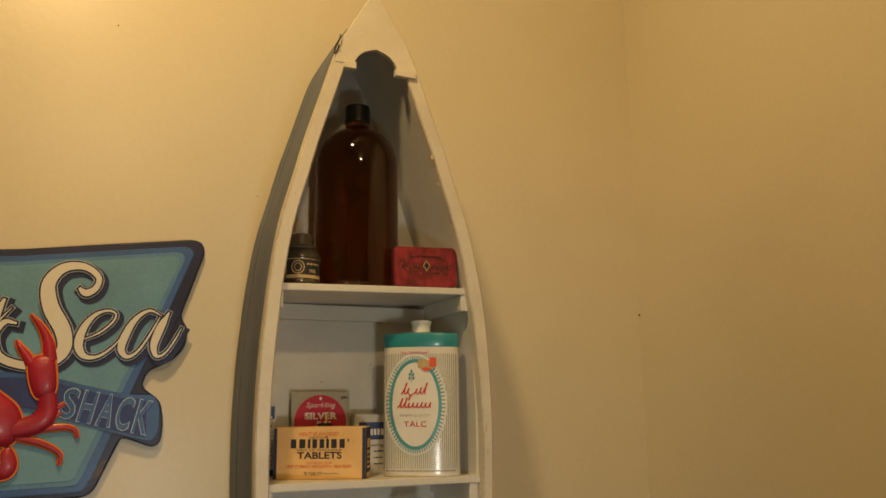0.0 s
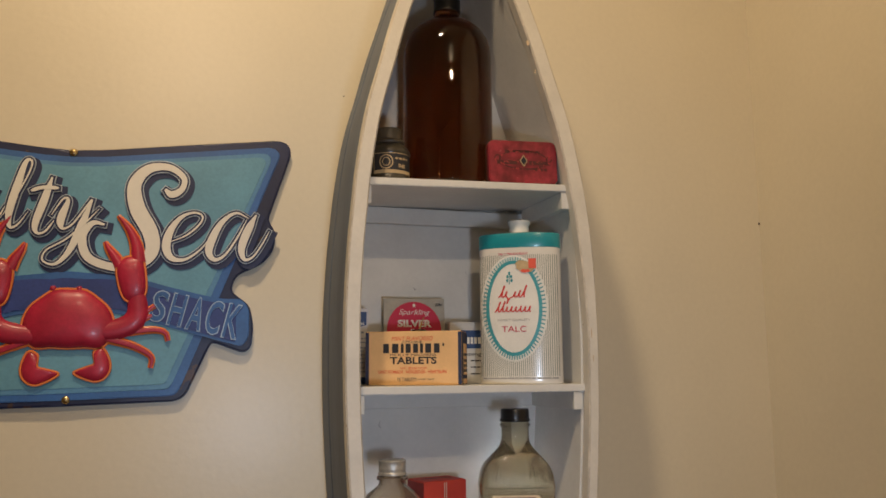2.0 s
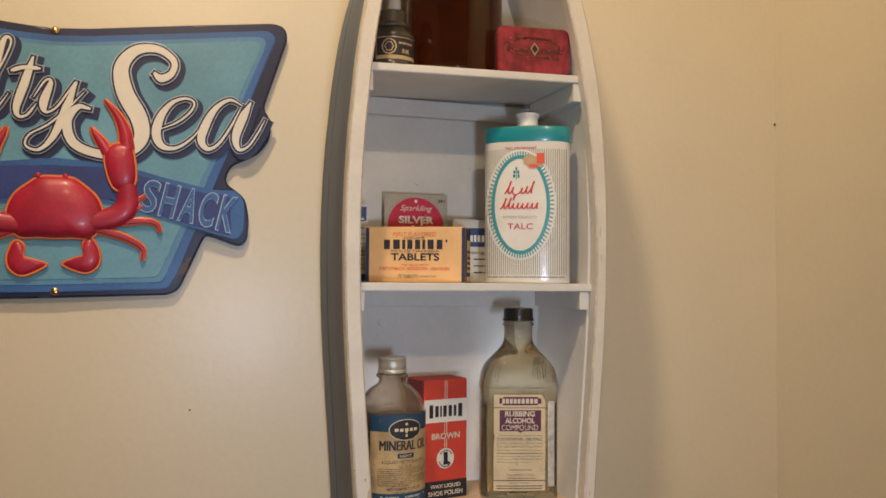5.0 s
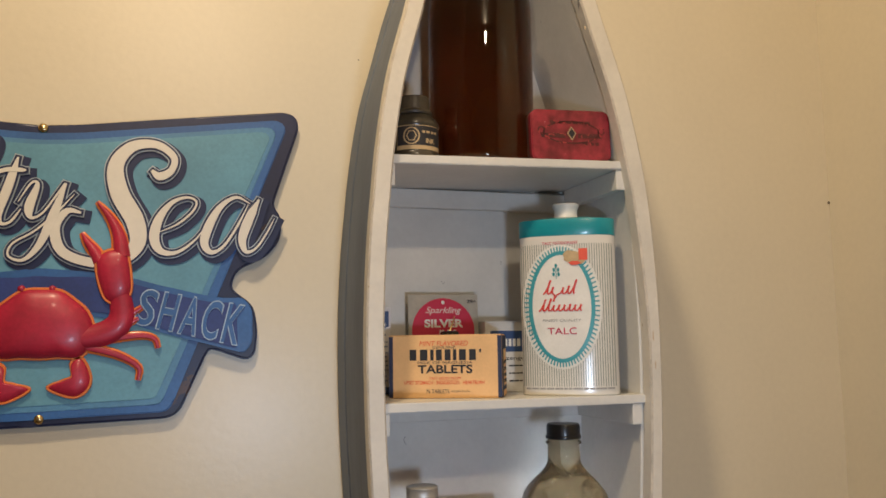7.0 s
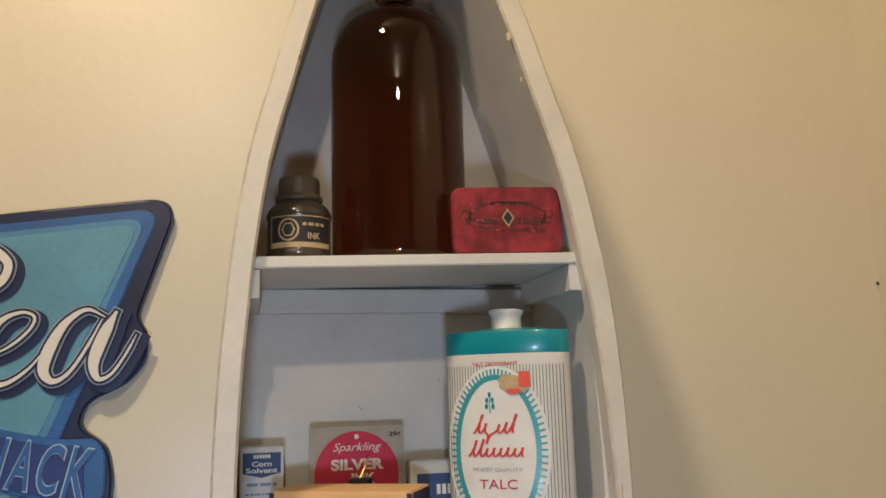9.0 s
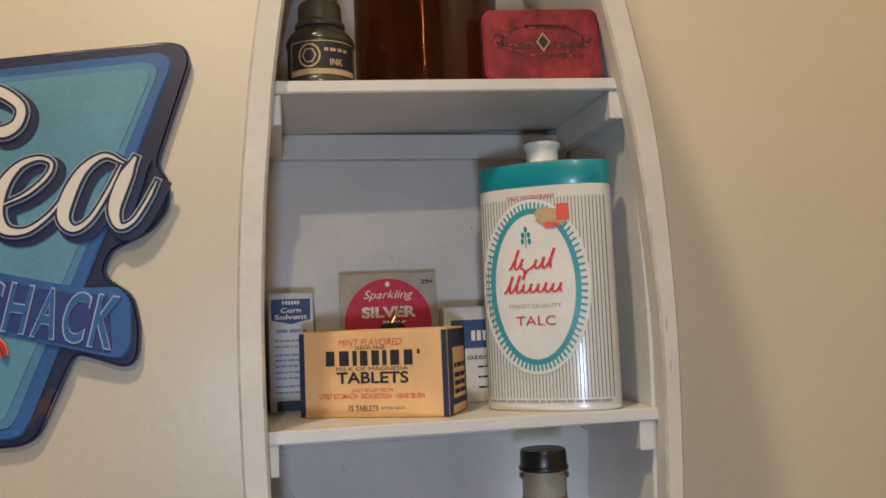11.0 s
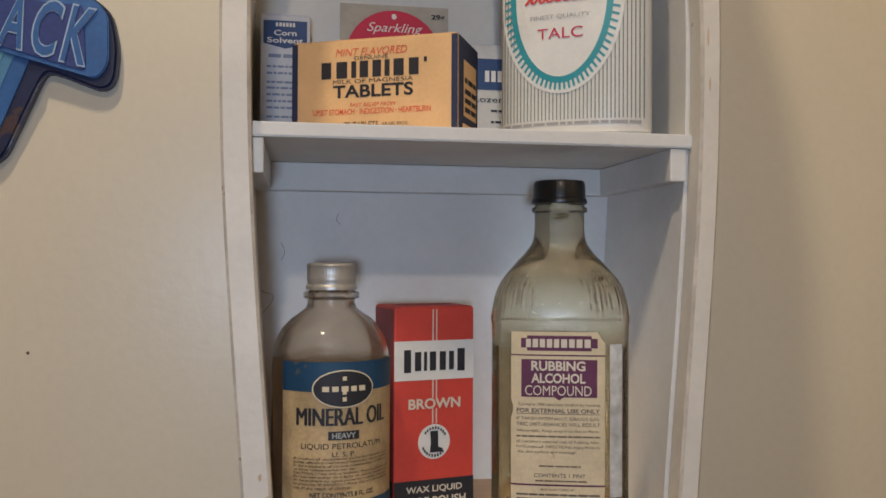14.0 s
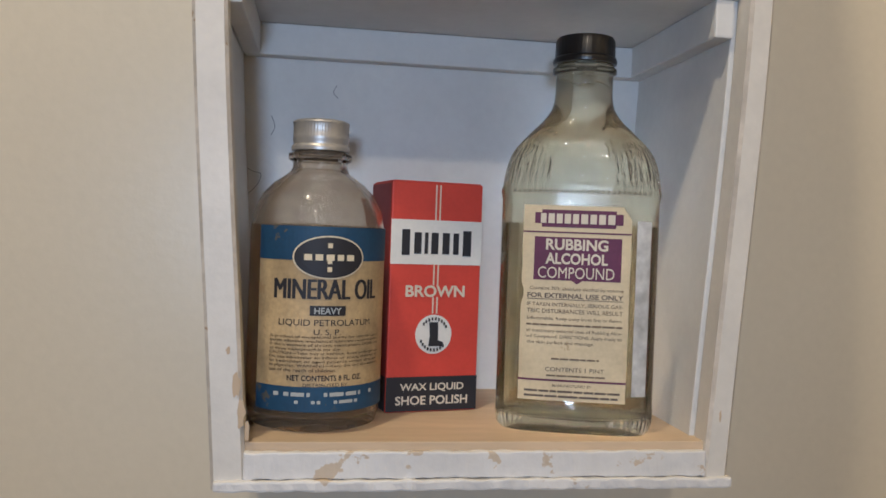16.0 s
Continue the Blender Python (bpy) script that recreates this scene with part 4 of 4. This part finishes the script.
        ("side_label", surface("painted_glare", (0.66, 0.66, 0.64), 0.32, vary=0.35, fine=260, coarse=90, bump=0.6, coat=0.3), lambda b: quad(b, mp, 0.0258, 0.0170, 0.0325, 0.1000, e, 8)),
        ("purple_panel", I_PURPLE, lambda b: (quad(b, mp, c - 0.0195, 0.0710, c + 0.0205, 0.0915, 2 * e, 12), quad(b, mp, c - 0.0165, 0.0962, c + 0.0175, 0.1044, 2 * e, 14), quad(b, mp, c - 0.0197, 0.0978, c - 0.0165, 0.1030, 2 * e, 2), quad(b, mp, c + 0.0175, 0.0978, c + 0.0207, 0.1030, 2 * e, 2), quad(b, mp, c - 0.025, 0.0934, c + 0.025, 0.0941, 2 * e, 14), quad(b, mp, c - 0.025, 0.0228, c + 0.025, 0.0237, 2 * e, 14), b.faces.new([b.verts.new(mp(c + u, v, 2 * e)) for u, v in ((-0.002, 0.0710), (0.003, 0.0710), (0.0005, 0.0693))]))),
        ("cream_print", I_BUFF, lambda b: (blocks(b, mp, 9, c, 0.1003, 0.0350, 0.0046, 3 * e, gap=0.25), word(b, mp, "RUBBING", c, 0.0880, 0.0285, 0.0054, 3 * e, 0, 0.03), word(b, mp, "ALCOHOL", c, 0.0813, 0.0285, 0.0054, 3 * e, 0, 0.03), word(b, mp, "COMPOUND", c, 0.0746, 0.0350, 0.0054, 3 * e))),
        ("black_print", flat((0.12, 0.09, 0.07)), lambda b: (word(b, mp, "FOR EXTERNAL USE ONLY", c, 0.0636, 0.0440, 0.0023, 2 * e, 0, 0.02), quad(b, mp, c - 0.022, 0.0617, c + 0.022, 0.0620, 2 * e, 14), word(b, mp, "CONTENTS 1 PINT", c + 0.001, 0.0285, 0.0270, 0.0020, 2 * e), lines(b, mp, c - 0.022, c + 0.022, [0.0180, 0.0156], 0.0010, 2 * e, 30, 0.007))),
        ("small_print", surface("brown_print", (0.20, 0.15, 0.10), 0.7), lambda b: [word(b, mp, text, c + du, v, w, hh, 2 * e, 0, 0.006) for text, du, v, w, hh in (
            ("Contains 70% absolute alcohol by volume", 0.0005, 0.0668, 0.0430, 0.0021), ("IF TAKEN INTERNALLY, SERIOUS GAS-", 0.0, 0.0592, 0.0440, 0.0020), ("TRIC DISTURBANCES WILL RESULT", 0.0, 0.0562, 0.0440, 0.0020),
            ("Inflammable. Keep away from fire or flame.", 0.0, 0.0525, 0.0435, 0.0020), ("all customary external uses of Rubbing Alco-", 0.0, 0.0466, 0.0440, 0.0020), ("hol Compound. DIRECTIONS: Apply freely to", 0.0, 0.0438, 0.0440, 0.0020), ("the skin surface and massage.", -0.006, 0.0410, 0.0310, 0.0019), ("MANUFACTURED BY", 0.0, 0.0208, 0.0180, 0.0013))] + [lines(b, mp, c - 0.022, c + 0.022, [0.0496], 0.0009, 2 * e, 32, 0.005), lines(b, mp, c - 0.010, c + 0.012, [0.0335], 0.0008, 2 * e, 33, 0.004), lines(b, mp, c - 0.012, c + 0.015, [0.0255], 0.0008, 2 * e, 34, 0.005)])))


oil_bottle()
polish_carton()
alcohol_bottle()


# ---- crab sign ----
S_X = -0.381
S_EDGE = surface("sign_navy_enamel", (0.014, 0.022, 0.080), 0.42, vary=0.3, coat=0.12, spots=(0.07, 0.04, 0.04), spot_at=0.62, spot_scale=25)
S_BLUE = surface("sign_blue_enamel", (0.045, 0.145, 0.42), 0.42, vary=0.25, coarse=12, coat=0.12)
S_TEAL = surface("sign_teal_enamel", (0.15, 0.365, 0.51), 0.42, vary=0.18, coarse=10, coat=0.12, spots=(0.15, 0.27, 0.27), spot_at=0.70, spot_scale=22)
S_MID = surface("sign_sea_blue_enamel", (0.105, 0.275, 0.49), 0.42, vary=0.2, coarse=12, coat=0.12)
S_SHADE = surface("sign_shadow_blue", (0.012, 0.022, 0.085), 0.45, coat=0.1)
S_PALE = surface("sign_pale_blue", (0.42, 0.56, 0.74), 0.42, coat=0.12)
S_IVORY = surface("sign_ivory", (0.80, 0.76, 0.68), 0.42, vary=0.06, coat=0.12)
S_RED = surface("crab_red", (0.47, 0.020, 0.055), 0.40, vary=0.25, coarse=30, coat=0.12)
S_BANNER = surface("sign_banner_blue", (0.032, 0.060, 0.26), 0.48, vary=0.3, coarse=14, coat=0.1)
S_SILVER = surface("sign_silver_edge", (0.52, 0.60, 0.68), 0.28, metal=0.45, vary=0.15, coat=0.4)
S_RIM = surface("crab_orange_rim", (0.80, 0.22, 0.04), 0.4, coat=0.3)
S_BRASS = surface("screw_brass", (0.75, 0.58, 0.28), 0.25, metal=1.0)


def plate(points, y_back, y_front, bevel):
    """A flat shape of sheet metal with rolled edges, from (x, z) corners."""
    bm = bmesh.new()
    points = rounded(points, 0.007)
    f = bm.faces.new([bm.verts.new((x, y_back, z)) for x, z in points])
    g = bmesh.ops.extrude_face_region(bm, geom=[f])
    for v in g["geom"]:
        if isinstance(v, bmesh.types.BMVert):
            v.co.y = y_front
    if bevel:
        edges = [e for e in bm.edges if all(abs(v.co.y - y_front) < 1e-6 for v in e.verts)]
        bmesh.ops.bevel(bm, geom=edges, offset=bevel, segments=3, affect="EDGES")
    return bm


def smooth_loop(points, n):
    p = [Vector((x, 0, z)) for x, z in points]
    out = []
    m = len(p)
    for k in range(n):
        s = k / n * m
        i, u = int(s), s - int(s)
        a, b, c, d = p[i - 1], p[i % m], p[(i + 1) % m], p[(i + 2) % m]
        out.append(0.5 * (2 * b + (c - a) * u + (2 * a - 5 * b + 4 * c - d) * u * u + (3 * b - a - 3 * c + d) * u ** 3))
    return out


def across(x, z, top, tilt):
    """The mirror image of a point over a leaning axis that passes x = top at the upper screw."""
    u = Vector((math.sin(tilt), -math.cos(tilt)))
    d = Vector((x - top, z - 1.685))
    d = 2 * d.dot(u) * u - d
    return top + d.x, 1.685 + d.y


def mirrored(half_points):
    """The sign hangs a little crooked: its far half is mirrored over a leaning axis."""
    near = [(S_X + 1.02 * x, z) for x, z in half_points]
    return near + [across(x, z, S_X + 0.0014, radians(1.33)) for x, z in reversed(near) if x > S_X + 1e-6]


def rounded(points, r):
    """The same outline with its corners cut round."""
    out = []
    n = len(points)
    for i in range(n):
        a, b, c = Vector(points[i - 1]), Vector(points[i]), Vector(points[(i + 1) % n])
        p, q = b + (a - b) * min(0.45, r / max((a - b).length, 1e-6)), b + (c - b) * min(0.45, r / max((c - b).length, 1e-6))
        for k in range(4):
            w = k / 3
            out.append(tuple(p * (1 - w) ** 2 + b * 2 * w * (1 - w) + q * w * w))
    return out


def dome(points, y0, rise, n=48):
    """A pressed bulge over a smooth outline."""
    loop = smooth_loop(points, n)
    mid = sum(loop, Vector()) / n
    bm = bmesh.new()
    rings = []
    for s in (1.0, 0.97, 0.88, 0.72, 0.5, 0.25):
        h = rise * math.sqrt(max(0.0, 1 - s ** 2.6))
        rings.append([bm.verts.new((mid.x + (q.x - mid.x) * s, y0 - h, mid.z + (q.z - mid.z) * s)) for q in loop])
    top = bm.verts.new((mid.x, y0 - rise, mid.z))
    for a, b in zip(rings, rings[1:]):
        for k in range(n):
            bm.faces.new((a[k], a[(k + 1) % n], b[(k + 1) % n], b[k]))
    for k in range(n):
        bm.faces.new((rings[-1][k], rings[-1][(k + 1) % n], top))
    return bm, [Vector((q.x, y0 - 0.0004, q.z)) for q in loop]


def raised(text, x, z, width, height, y0, y1, shear, weight, turn, mat, parent, name, label=""):
    """Lettering pressed out of the sheet, from y0 to y1."""
    bm = bmesh.new()
    word(bm, lambda u, v, h: Vector((u, y1, v)), text, x, z, width, height, 0, shear, weight, turn)
    bmesh.ops.remove_doubles(bm, verts=bm.verts, dist=0.00002)
    rim = [e for e in bm.edges if e.is_boundary]
    g = bmesh.ops.extrude_edge_only(bm, edges=rim)
    for v in g["geom"]:
        if isinstance(v, bmesh.types.BMVert):
            v.co.y = y0
    for b in apart(bm):
        part(name, b, mat, parent, label)


def crab_sign():
    t = thing("crab_sign", "embossed metal sign, teal and blue, with red crab and white lettering", "sign", pose(0, 0, 0))
    yb = -0.0015
    edge = [(0.0, 1.6860), (0.030, 1.6885), (0.120, 1.7010), (0.200, 1.7120), (0.2105, 1.7090), (0.2140, 1.6980), (0.1905, 1.6235), (0.1985, 1.6130), (0.1975, 1.5920), (0.186, 1.5770), (0.1600, 1.5640), (0.1545, 1.5480), (0.1745, 1.5330), (0.1785, 1.5120), (0.1770, 1.4900), (0.1695, 1.4835), (0.1400, 1.4945), (0.1360, 1.4920), (0.1150, 1.4420), (0.1060, 1.4360), (0.0, 1.4330)]
    part("backing_plate", plate(mirrored(edge), yb, -0.0085, 0.002), S_EDGE, t, "dark navy rolled sheet-metal rim", True)
    blue = [(0.0, 1.6790), (0.030, 1.6810), (0.195, 1.7035), (0.2025, 1.6960), (0.1080, 1.4470), (0.1030, 1.4415), (0.0, 1.4390)]
    part("blue_border", plate(mirrored(blue), -0.0080, -0.0100, 0.001), S_BLUE, t, "blue shaded border")
    fade = [(0.0, 1.6730), (0.030, 1.6750), (0.188, 1.6965), (0.1935, 1.6900), (0.1010, 1.4530), (0.0980, 1.4480), (0.0, 1.4455)]
    part("border_fade", plate(mirrored(fade), -0.0095, -0.0106, 0.0006), S_MID, t, "lighter blue inner border")
    teal = [(0.0, 1.6690), (0.030, 1.6710), (0.183, 1.6915), (0.1880, 1.6860), (0.0965, 1.4580), (0.0940, 1.4530), (0.0, 1.4505)]
    part("teal_panel", plate(mirrored(teal), -0.0103, -0.0112, 0.0005), S_TEAL, t, "weathered teal panel")
    # banner
    top = curve_through([(0.0, 0, 1.5640), (0.060, 0, 1.5590), (0.100, 0, 1.5490), (0.140, 0, 1.5400), (0.1640, 0, 1.5395)], 14)
    low = curve_through([(0.1660, 0, 1.4905), (0.140, 0, 1.4975), (0.095, 0, 1.5100), (0.055, 0, 1.5220), (0.0, 0, 1.5260)], 14)
    shape = [(q.x, q.z) for q in top] + [(0.1720, 1.5300), (0.1725, 1.5000)] + [(q.x, q.z) for q in low]
    part("banner_rim", plate(mirrored([(x * 1.0 + (0.0012 if x > 0.1 else 0), z) for x, z in shape]), -0.0080, -0.0125, 0.0008), S_BLUE, t, "blue banner border")
    inner = [(x * 0.972, 1.5305 + (z - 1.5305 + 0.0) * 0.80 - 0.0) if x < 0.02 else (x * 0.972, z + (-0.0042 if i < 14 else 0.0042)) for i, (x, z) in enumerate(shape)]
    inner = [(x, z - (0 if i < 14 else 0)) for i, (x, z) in enumerate(inner) if i not in (14, 15)]
    part("banner", plate(mirrored(inner), -0.0120, -0.0133, 0.0005), S_BANNER, t, "blue banner field")
    for k, letter in enumerate("SHACK"):
        u = (k - 2) * 0.0183
        x, z = S_X + 0.1240 + u * math.cos(radians(11.5)), 1.5235 - u * math.sin(radians(11.5))
        tall = 0.0325 + 0.0010 * k
        raised(letter, x, z, 0.0158, tall, -0.0133, -0.0142, 0.06, 0.030, -11.5, S_PALE, t, "banner_letter_rim", "pale blue letter outline")
        raised(letter, x, z, 0.0138, tall - 0.0022, -0.0142, -0.0146, 0.06, 0.012, -11.5, S_BLUE, t, "banner_letter_face", "blue letter face")
    # script lettering, drawn as pen strokes in four layers: shadow, outline, line and face
    small_a = ([(0.1737, 1.6237), (0.161, 1.6288), (0.1478, 1.6197), (0.1385, 1.6031), (0.1345, 1.5873), (0.1406, 1.5791), (0.1509, 1.5847), (0.162, 1.6019), (0.1719, 1.6224)], 0.0010, 0.0030, 0.42, 0.20)
    tail_a = ([(0.1813, 1.6277), (0.1729, 1.6102), (0.1671, 1.5918), (0.1704, 1.5803), (0.1792, 1.5836), (0.1883, 1.5972), (0.1951, 1.6109)], 0.0008, 0.0034, 0.22, 0.26)
    capital = ([(0.0895, 1.6500), (0.0965, 1.6450), (0.1060, 1.6510), (0.1075, 1.6630), (0.0930, 1.6730), (0.0730, 1.6700), (0.0605, 1.6530), (0.0640, 1.6290), (0.0770, 1.6050), (0.0790, 1.5850), (0.0650, 1.5710), (0.0420, 1.5690), (0.0200, 1.5780), (0.0140, 1.5980), (0.0230, 1.6120), (0.0340, 1.6110)], 0.0026, 0.0052, 0.50, 0.17)
    small_e = ([(0.0965, 1.5959), (0.112, 1.6035), (0.1241, 1.6147), (0.1272, 1.6238), (0.119, 1.6272), (0.1066, 1.6219), (0.0965, 1.6078), (0.0928, 1.591), (0.0984, 1.5794), (0.1114, 1.5785), (0.1253, 1.5883), (0.1351, 1.6011)], 0.0009, 0.0033, 0.62, 0.15)
    stem_t = ([(-0.0158, 1.6563), (-0.0221, 1.6327), (-0.0287, 1.6095), (-0.027, 1.6004), (-0.0198, 1.6018), (-0.0122, 1.6129)], 0.0009, 0.0027, 0.25, 0.30)
    bar_t = ([(-0.0342, 1.6415), (-0.0235, 1.6454), (-0.0093, 1.6455)], 0.0018, 0.0, 0.5, 0.3)
    fork_y = ([(-0.0147, 1.6186), (-0.0053, 1.6346), (-0.0005, 1.6336), (-0.0061, 1.6149), (-0.0044, 1.6057), (0.0038, 1.6094), (0.0135, 1.6237), (0.0203, 1.6357)], 0.0008, 0.0029, 0.42, 0.13)
    tail_y = ([(0.0214, 1.6357), (0.0124, 1.608), (0.0025, 1.583), (-0.0092, 1.5702), (-0.0203, 1.5734), (-0.0175, 1.5836), (-0.0015, 1.5943), (0.0144, 1.6098), (0.0284, 1.6266)], 0.0008, 0.0029, 0.12, 0.20)
    small_l = ([(-0.0597, 1.613), (-0.0472, 1.6351), (-0.0366, 1.6599), (-0.0348, 1.6705), (-0.04, 1.6703), (-0.0461, 1.6478), (-0.0521, 1.6201), (-0.051, 1.6053), (-0.044, 1.6078), (-0.0357, 1.6207)], 0.0007, 0.0029, 0.60, 0.17)
    moved = lambda stroke, dx, dz: ([(x + dx, z + dz) for x, z in stroke[0]], *stroke[1:])
    letters = ([capital], [small_e], [small_a, tail_a], [stem_t, bar_t], [fork_y, tail_y], [small_l], [moved(small_a, -0.251, 0.014), moved(tail_a, -0.251, 0.014)])
    layers = (("letter_shadow", S_SHADE, 0.0046, -0.0121, 0.0030, "navy drop shadow"), ("letter_outline", S_SILVER, 0.0026, -0.0139, 0, "silvery letter outline"), ("letter_line", S_SHADE, 0.0017, -0.0144, 0, "navy letter line"), ("letter_face", S_IVORY, 0.0, -0.0151, 0, "ivory letter face"))
    for strokes in letters:
        for name, mat, grow, y, dx, lab in layers:
            bm = bmesh.new()
            for k, (pts, thin, fat, at, spread) in enumerate(strokes):
                n = 8 * len(pts)
                pen = curve_through([(x, 0, z) for x, z in pts], n)
                left, right = [], []
                for i, q in enumerate(pen):
                    u = (pen[min(i + 1, n - 1)] - pen[max(i - 1, 0)]).normalized()
                    i_s = i / (n - 1)
                    end = min(1.0, 0.35 + 6 * i_s, 0.35 + 6 * (1 - i_s))
                    w = grow + end * (thin + fat * math.exp(-((i_s - at) / spread) ** 2))
                    if strokes[0] is capital:
                        w += 0.0016 * math.exp(-((i_s - 0.06) / 0.05) ** 2) + 0.0014 * math.exp(-((i_s - 0.84) / 0.10) ** 2)
                    side = Vector((-u.z, 0, u.x)) * w
                    q = q + u * grow * (1 if i == n - 1 else -1 if i == 0 else 0)
                    yk = y - 0.00025 * k - 0.00020 * i_s
                    left.append(bm.verts.new((S_X + q.x + side.x + dx, yk, q.z + side.z - dx)))
                    right.append(bm.verts.new((S_X + q.x - side.x + dx, yk, q.z - side.z - dx)))
                for i in range(n - 1):
                    bm.faces.new((left[i], left[i + 1], right[i + 1], right[i]))
            g = bmesh.ops.extrude_edge_only(bm, edges=[e for e in bm.edges if e.is_boundary])
            for v in g["geom"]:
                if isinstance(v, bmesh.types.BMVert):
                    v.co.y += 0.0018
            part(name, bm, mat, t, lab)
    # crab
    def crab(side, x, z):
        """A place on the crab; its far half is mirrored over its leaning middle line."""
        return (S_X - 0.003 + x, z) if side > 0 else across(S_X - 0.003 + x, z, S_X - 0.0055, radians(3.0))

    def pressed(name, pts, rise, label="", y=-0.0128):
        bm, loop = dome(pts, y, rise)
        ob = part(name, bm, S_RED, t, label, True)
        part("rim", tube([q + Vector((0, -0.0006, 0)) for q in loop + loop[:1]], 0.0013, 6), S_RIM, ob, "orange outline", True)
    top = [(0.0, 1.5462), (0.016, 1.5452), (0.029, 1.5375), (0.041, 1.5272), (0.0470, 1.5116), (0.043, 1.4965), (0.033, 1.4888), (0.017, 1.4892)]
    pressed("shell", [(S_X + 0.006 + 0.88 * x, z) for x, z in top] + [(S_X + 0.006, 1.4884)] + [(S_X + 0.006 - 0.88 * x, z) for x, z in reversed(top[1:])], 0.010, "glossy red crab shell")
    for x in (-0.0096, 0.0138):
        part("knob", lathe([(0, 0), (0.0032, 0), (0.0030, 0.0014), (0.0018, 0.0026), (0, 0.003)], 14), S_RED, t, "small bump on the shell edge", True).matrix_basis = pose(S_X + x, -0.0128, 1.5462, 90, 0, 0)
    for s in (-1, 1):
        arm = curve_through([(x, -0.0150, z) for x, z in (crab(s, *q) for q in ((0.034, 1.5040), (0.052, 1.5070), (0.0660, 1.5135), (0.0715, 1.5250), (0.0690, 1.5440)))], 18)
        part("arm", tube(arm, [0.0085 + 0.0020 * math.sin(math.pi * k / 17) for k in range(18)], 12, flat=0.5), S_RED, t, "red crab arm", True)
        # the claw is a palm with two curved fingers
        pressed("claw", [crab(s, x, z) for x, z in ((0.0770, 1.5660), (0.0783, 1.5440), (0.0700, 1.5345), (0.0586, 1.5370), (0.0520, 1.5530), (0.0500, 1.5700), (0.0560, 1.5775), (0.0640, 1.5800), (0.0730, 1.5790))], 0.0065, "swollen red claw palm", -0.0150)
        for pts, r in ((((0.0700, 1.5740), (0.0680, 1.5900), (0.0610, 1.6060), (0.0492, 1.6208)), 0.0068), (((0.0530, 1.5700), (0.0478, 1.5790), (0.0420, 1.5870), (0.0379, 1.5940)), 0.0052)):
            line = curve_through([(x, -0.0152, z) for x, z in (crab(s, *q) for q in pts)], 16)
            finger = part("finger", tube(line, [r * (1 - k / 15) ** 0.8 + 0.0005 for k in range(16)], 12, flat=0.6), S_RED, t, "pointed red claw finger", True)
            part("rim", tube([q + Vector((0, 0.0016, 0)) for q in line], [r * (1 - k / 15) ** 0.8 + 0.0022 for k in range(16)], 12, flat=0.25), S_RIM, finger, "orange outline", True)
        for pts in ([(0.033, 1.5022), (0.0604, 1.5043), (0.0862, 1.5070), (0.0979, 1.5041), (0.1011, 1.4961)], [(0.042, 1.4988), (0.0692, 1.4907), (0.0855, 1.4805), (0.0855, 1.4693)], [(0.050, 1.5122), (0.0693, 1.5189), (0.0872, 1.5309)], [(0.052, 1.5090), (0.0700, 1.5140), (0.0850, 1.5215)]):
            line = curve_through([(x, -0.0148, z) for x, z in (crab(s, *q) for q in pts)], 16)
            leg = part("leg", tube(line, [0.0034 - 0.0020 * k / 15 for k in range(16)], 8, flat=0.7), S_RED, t, "thin red jointed leg", True)
            part("rim", tube([q + Vector((0, 0.0010, 0)) for q in line], [0.0050 - 0.0024 * k / 15 for k in range(16)], 8, flat=0.4), S_RIM, leg, "orange outline", True)
        pressed("paddle", [crab(s, x, z) for x, z in ((0.0412, 1.4887), (0.0483, 1.4743), (0.0459, 1.4623), (0.0348, 1.4565), (0.0156, 1.4645), (0.0266, 1.4703), (0.0340, 1.4740), (0.0330, 1.4850))], 0.005, "red paddle leg")
    for z in (1.6835, 1.4395):
        screw = part("screw", lathe([(0, 0), (0.0042, 0), (0.0042, 0.0008), (0.0034, 0.0022), (0.0015, 0.0030), (0, 0.0031)], 20), S_BRASS, t, "brass round-head screw", True)
        screw.matrix_basis = pose(S_X + (0.0065 if z < 1.5 else 0.0014), -0.0085, z, 90, 0, 0)


crab_sign()


# ---- marks on the wall and on the back board ----
def marks():
    m_hole = surface("nail_hole", (0.12, 0.09, 0.06), 0.9)
    for x, y, z, r, turn in ((0.4445, -0.0012, 1.6500, 0.0017, 0), (-0.2520, -0.0004, 1.3235, 0.0010, 0), (-0.2700, -0.0004, 1.9570, 0.0010, 0), (-0.1050, -0.0004, 1.7710, 0.0008, 0)):
        ob = part("nail_hole", lathe([(0, 0.0006), (r * 0.6, 0.0005), (r, 0.0)], 10), m_hole)
        ob.matrix_world = pose(x - (0.0008 if x > 0.4 else 0), y + 0.0004, z, 90, 0, 0)
        tagged(ob, "small dark nail hole in the cream wall", "nail hole", "nail holes in the wall")
    boat = bpy.data.objects["boat_shelf"]
    m_line = surface("pencil_scratch", (0.22, 0.21, 0.22), 0.9)
    for pts in ([(-0.116, 1.346), (-0.111, 1.348), (-0.106, 1.354), (-0.105, 1.359), (-0.109, 1.360), (-0.113, 1.362)], [(-0.064, 1.411), (-0.0655, 1.407), (-0.063, 1.404)], [(-0.100, 1.392), (-0.098, 1.386), (-0.100, 1.381)], [(-0.027, 1.556), (-0.025, 1.553), (-0.0235, 1.5545)], [(0.0352, 1.5760), (0.0350, 1.5725)]):
        line = curve_through([(x, -0.0081, z) for x, z in pts], 14)
        part("scratch", tube(line, 0.0002, 5), m_line, boat, "dark scratch on the back board")


marks()
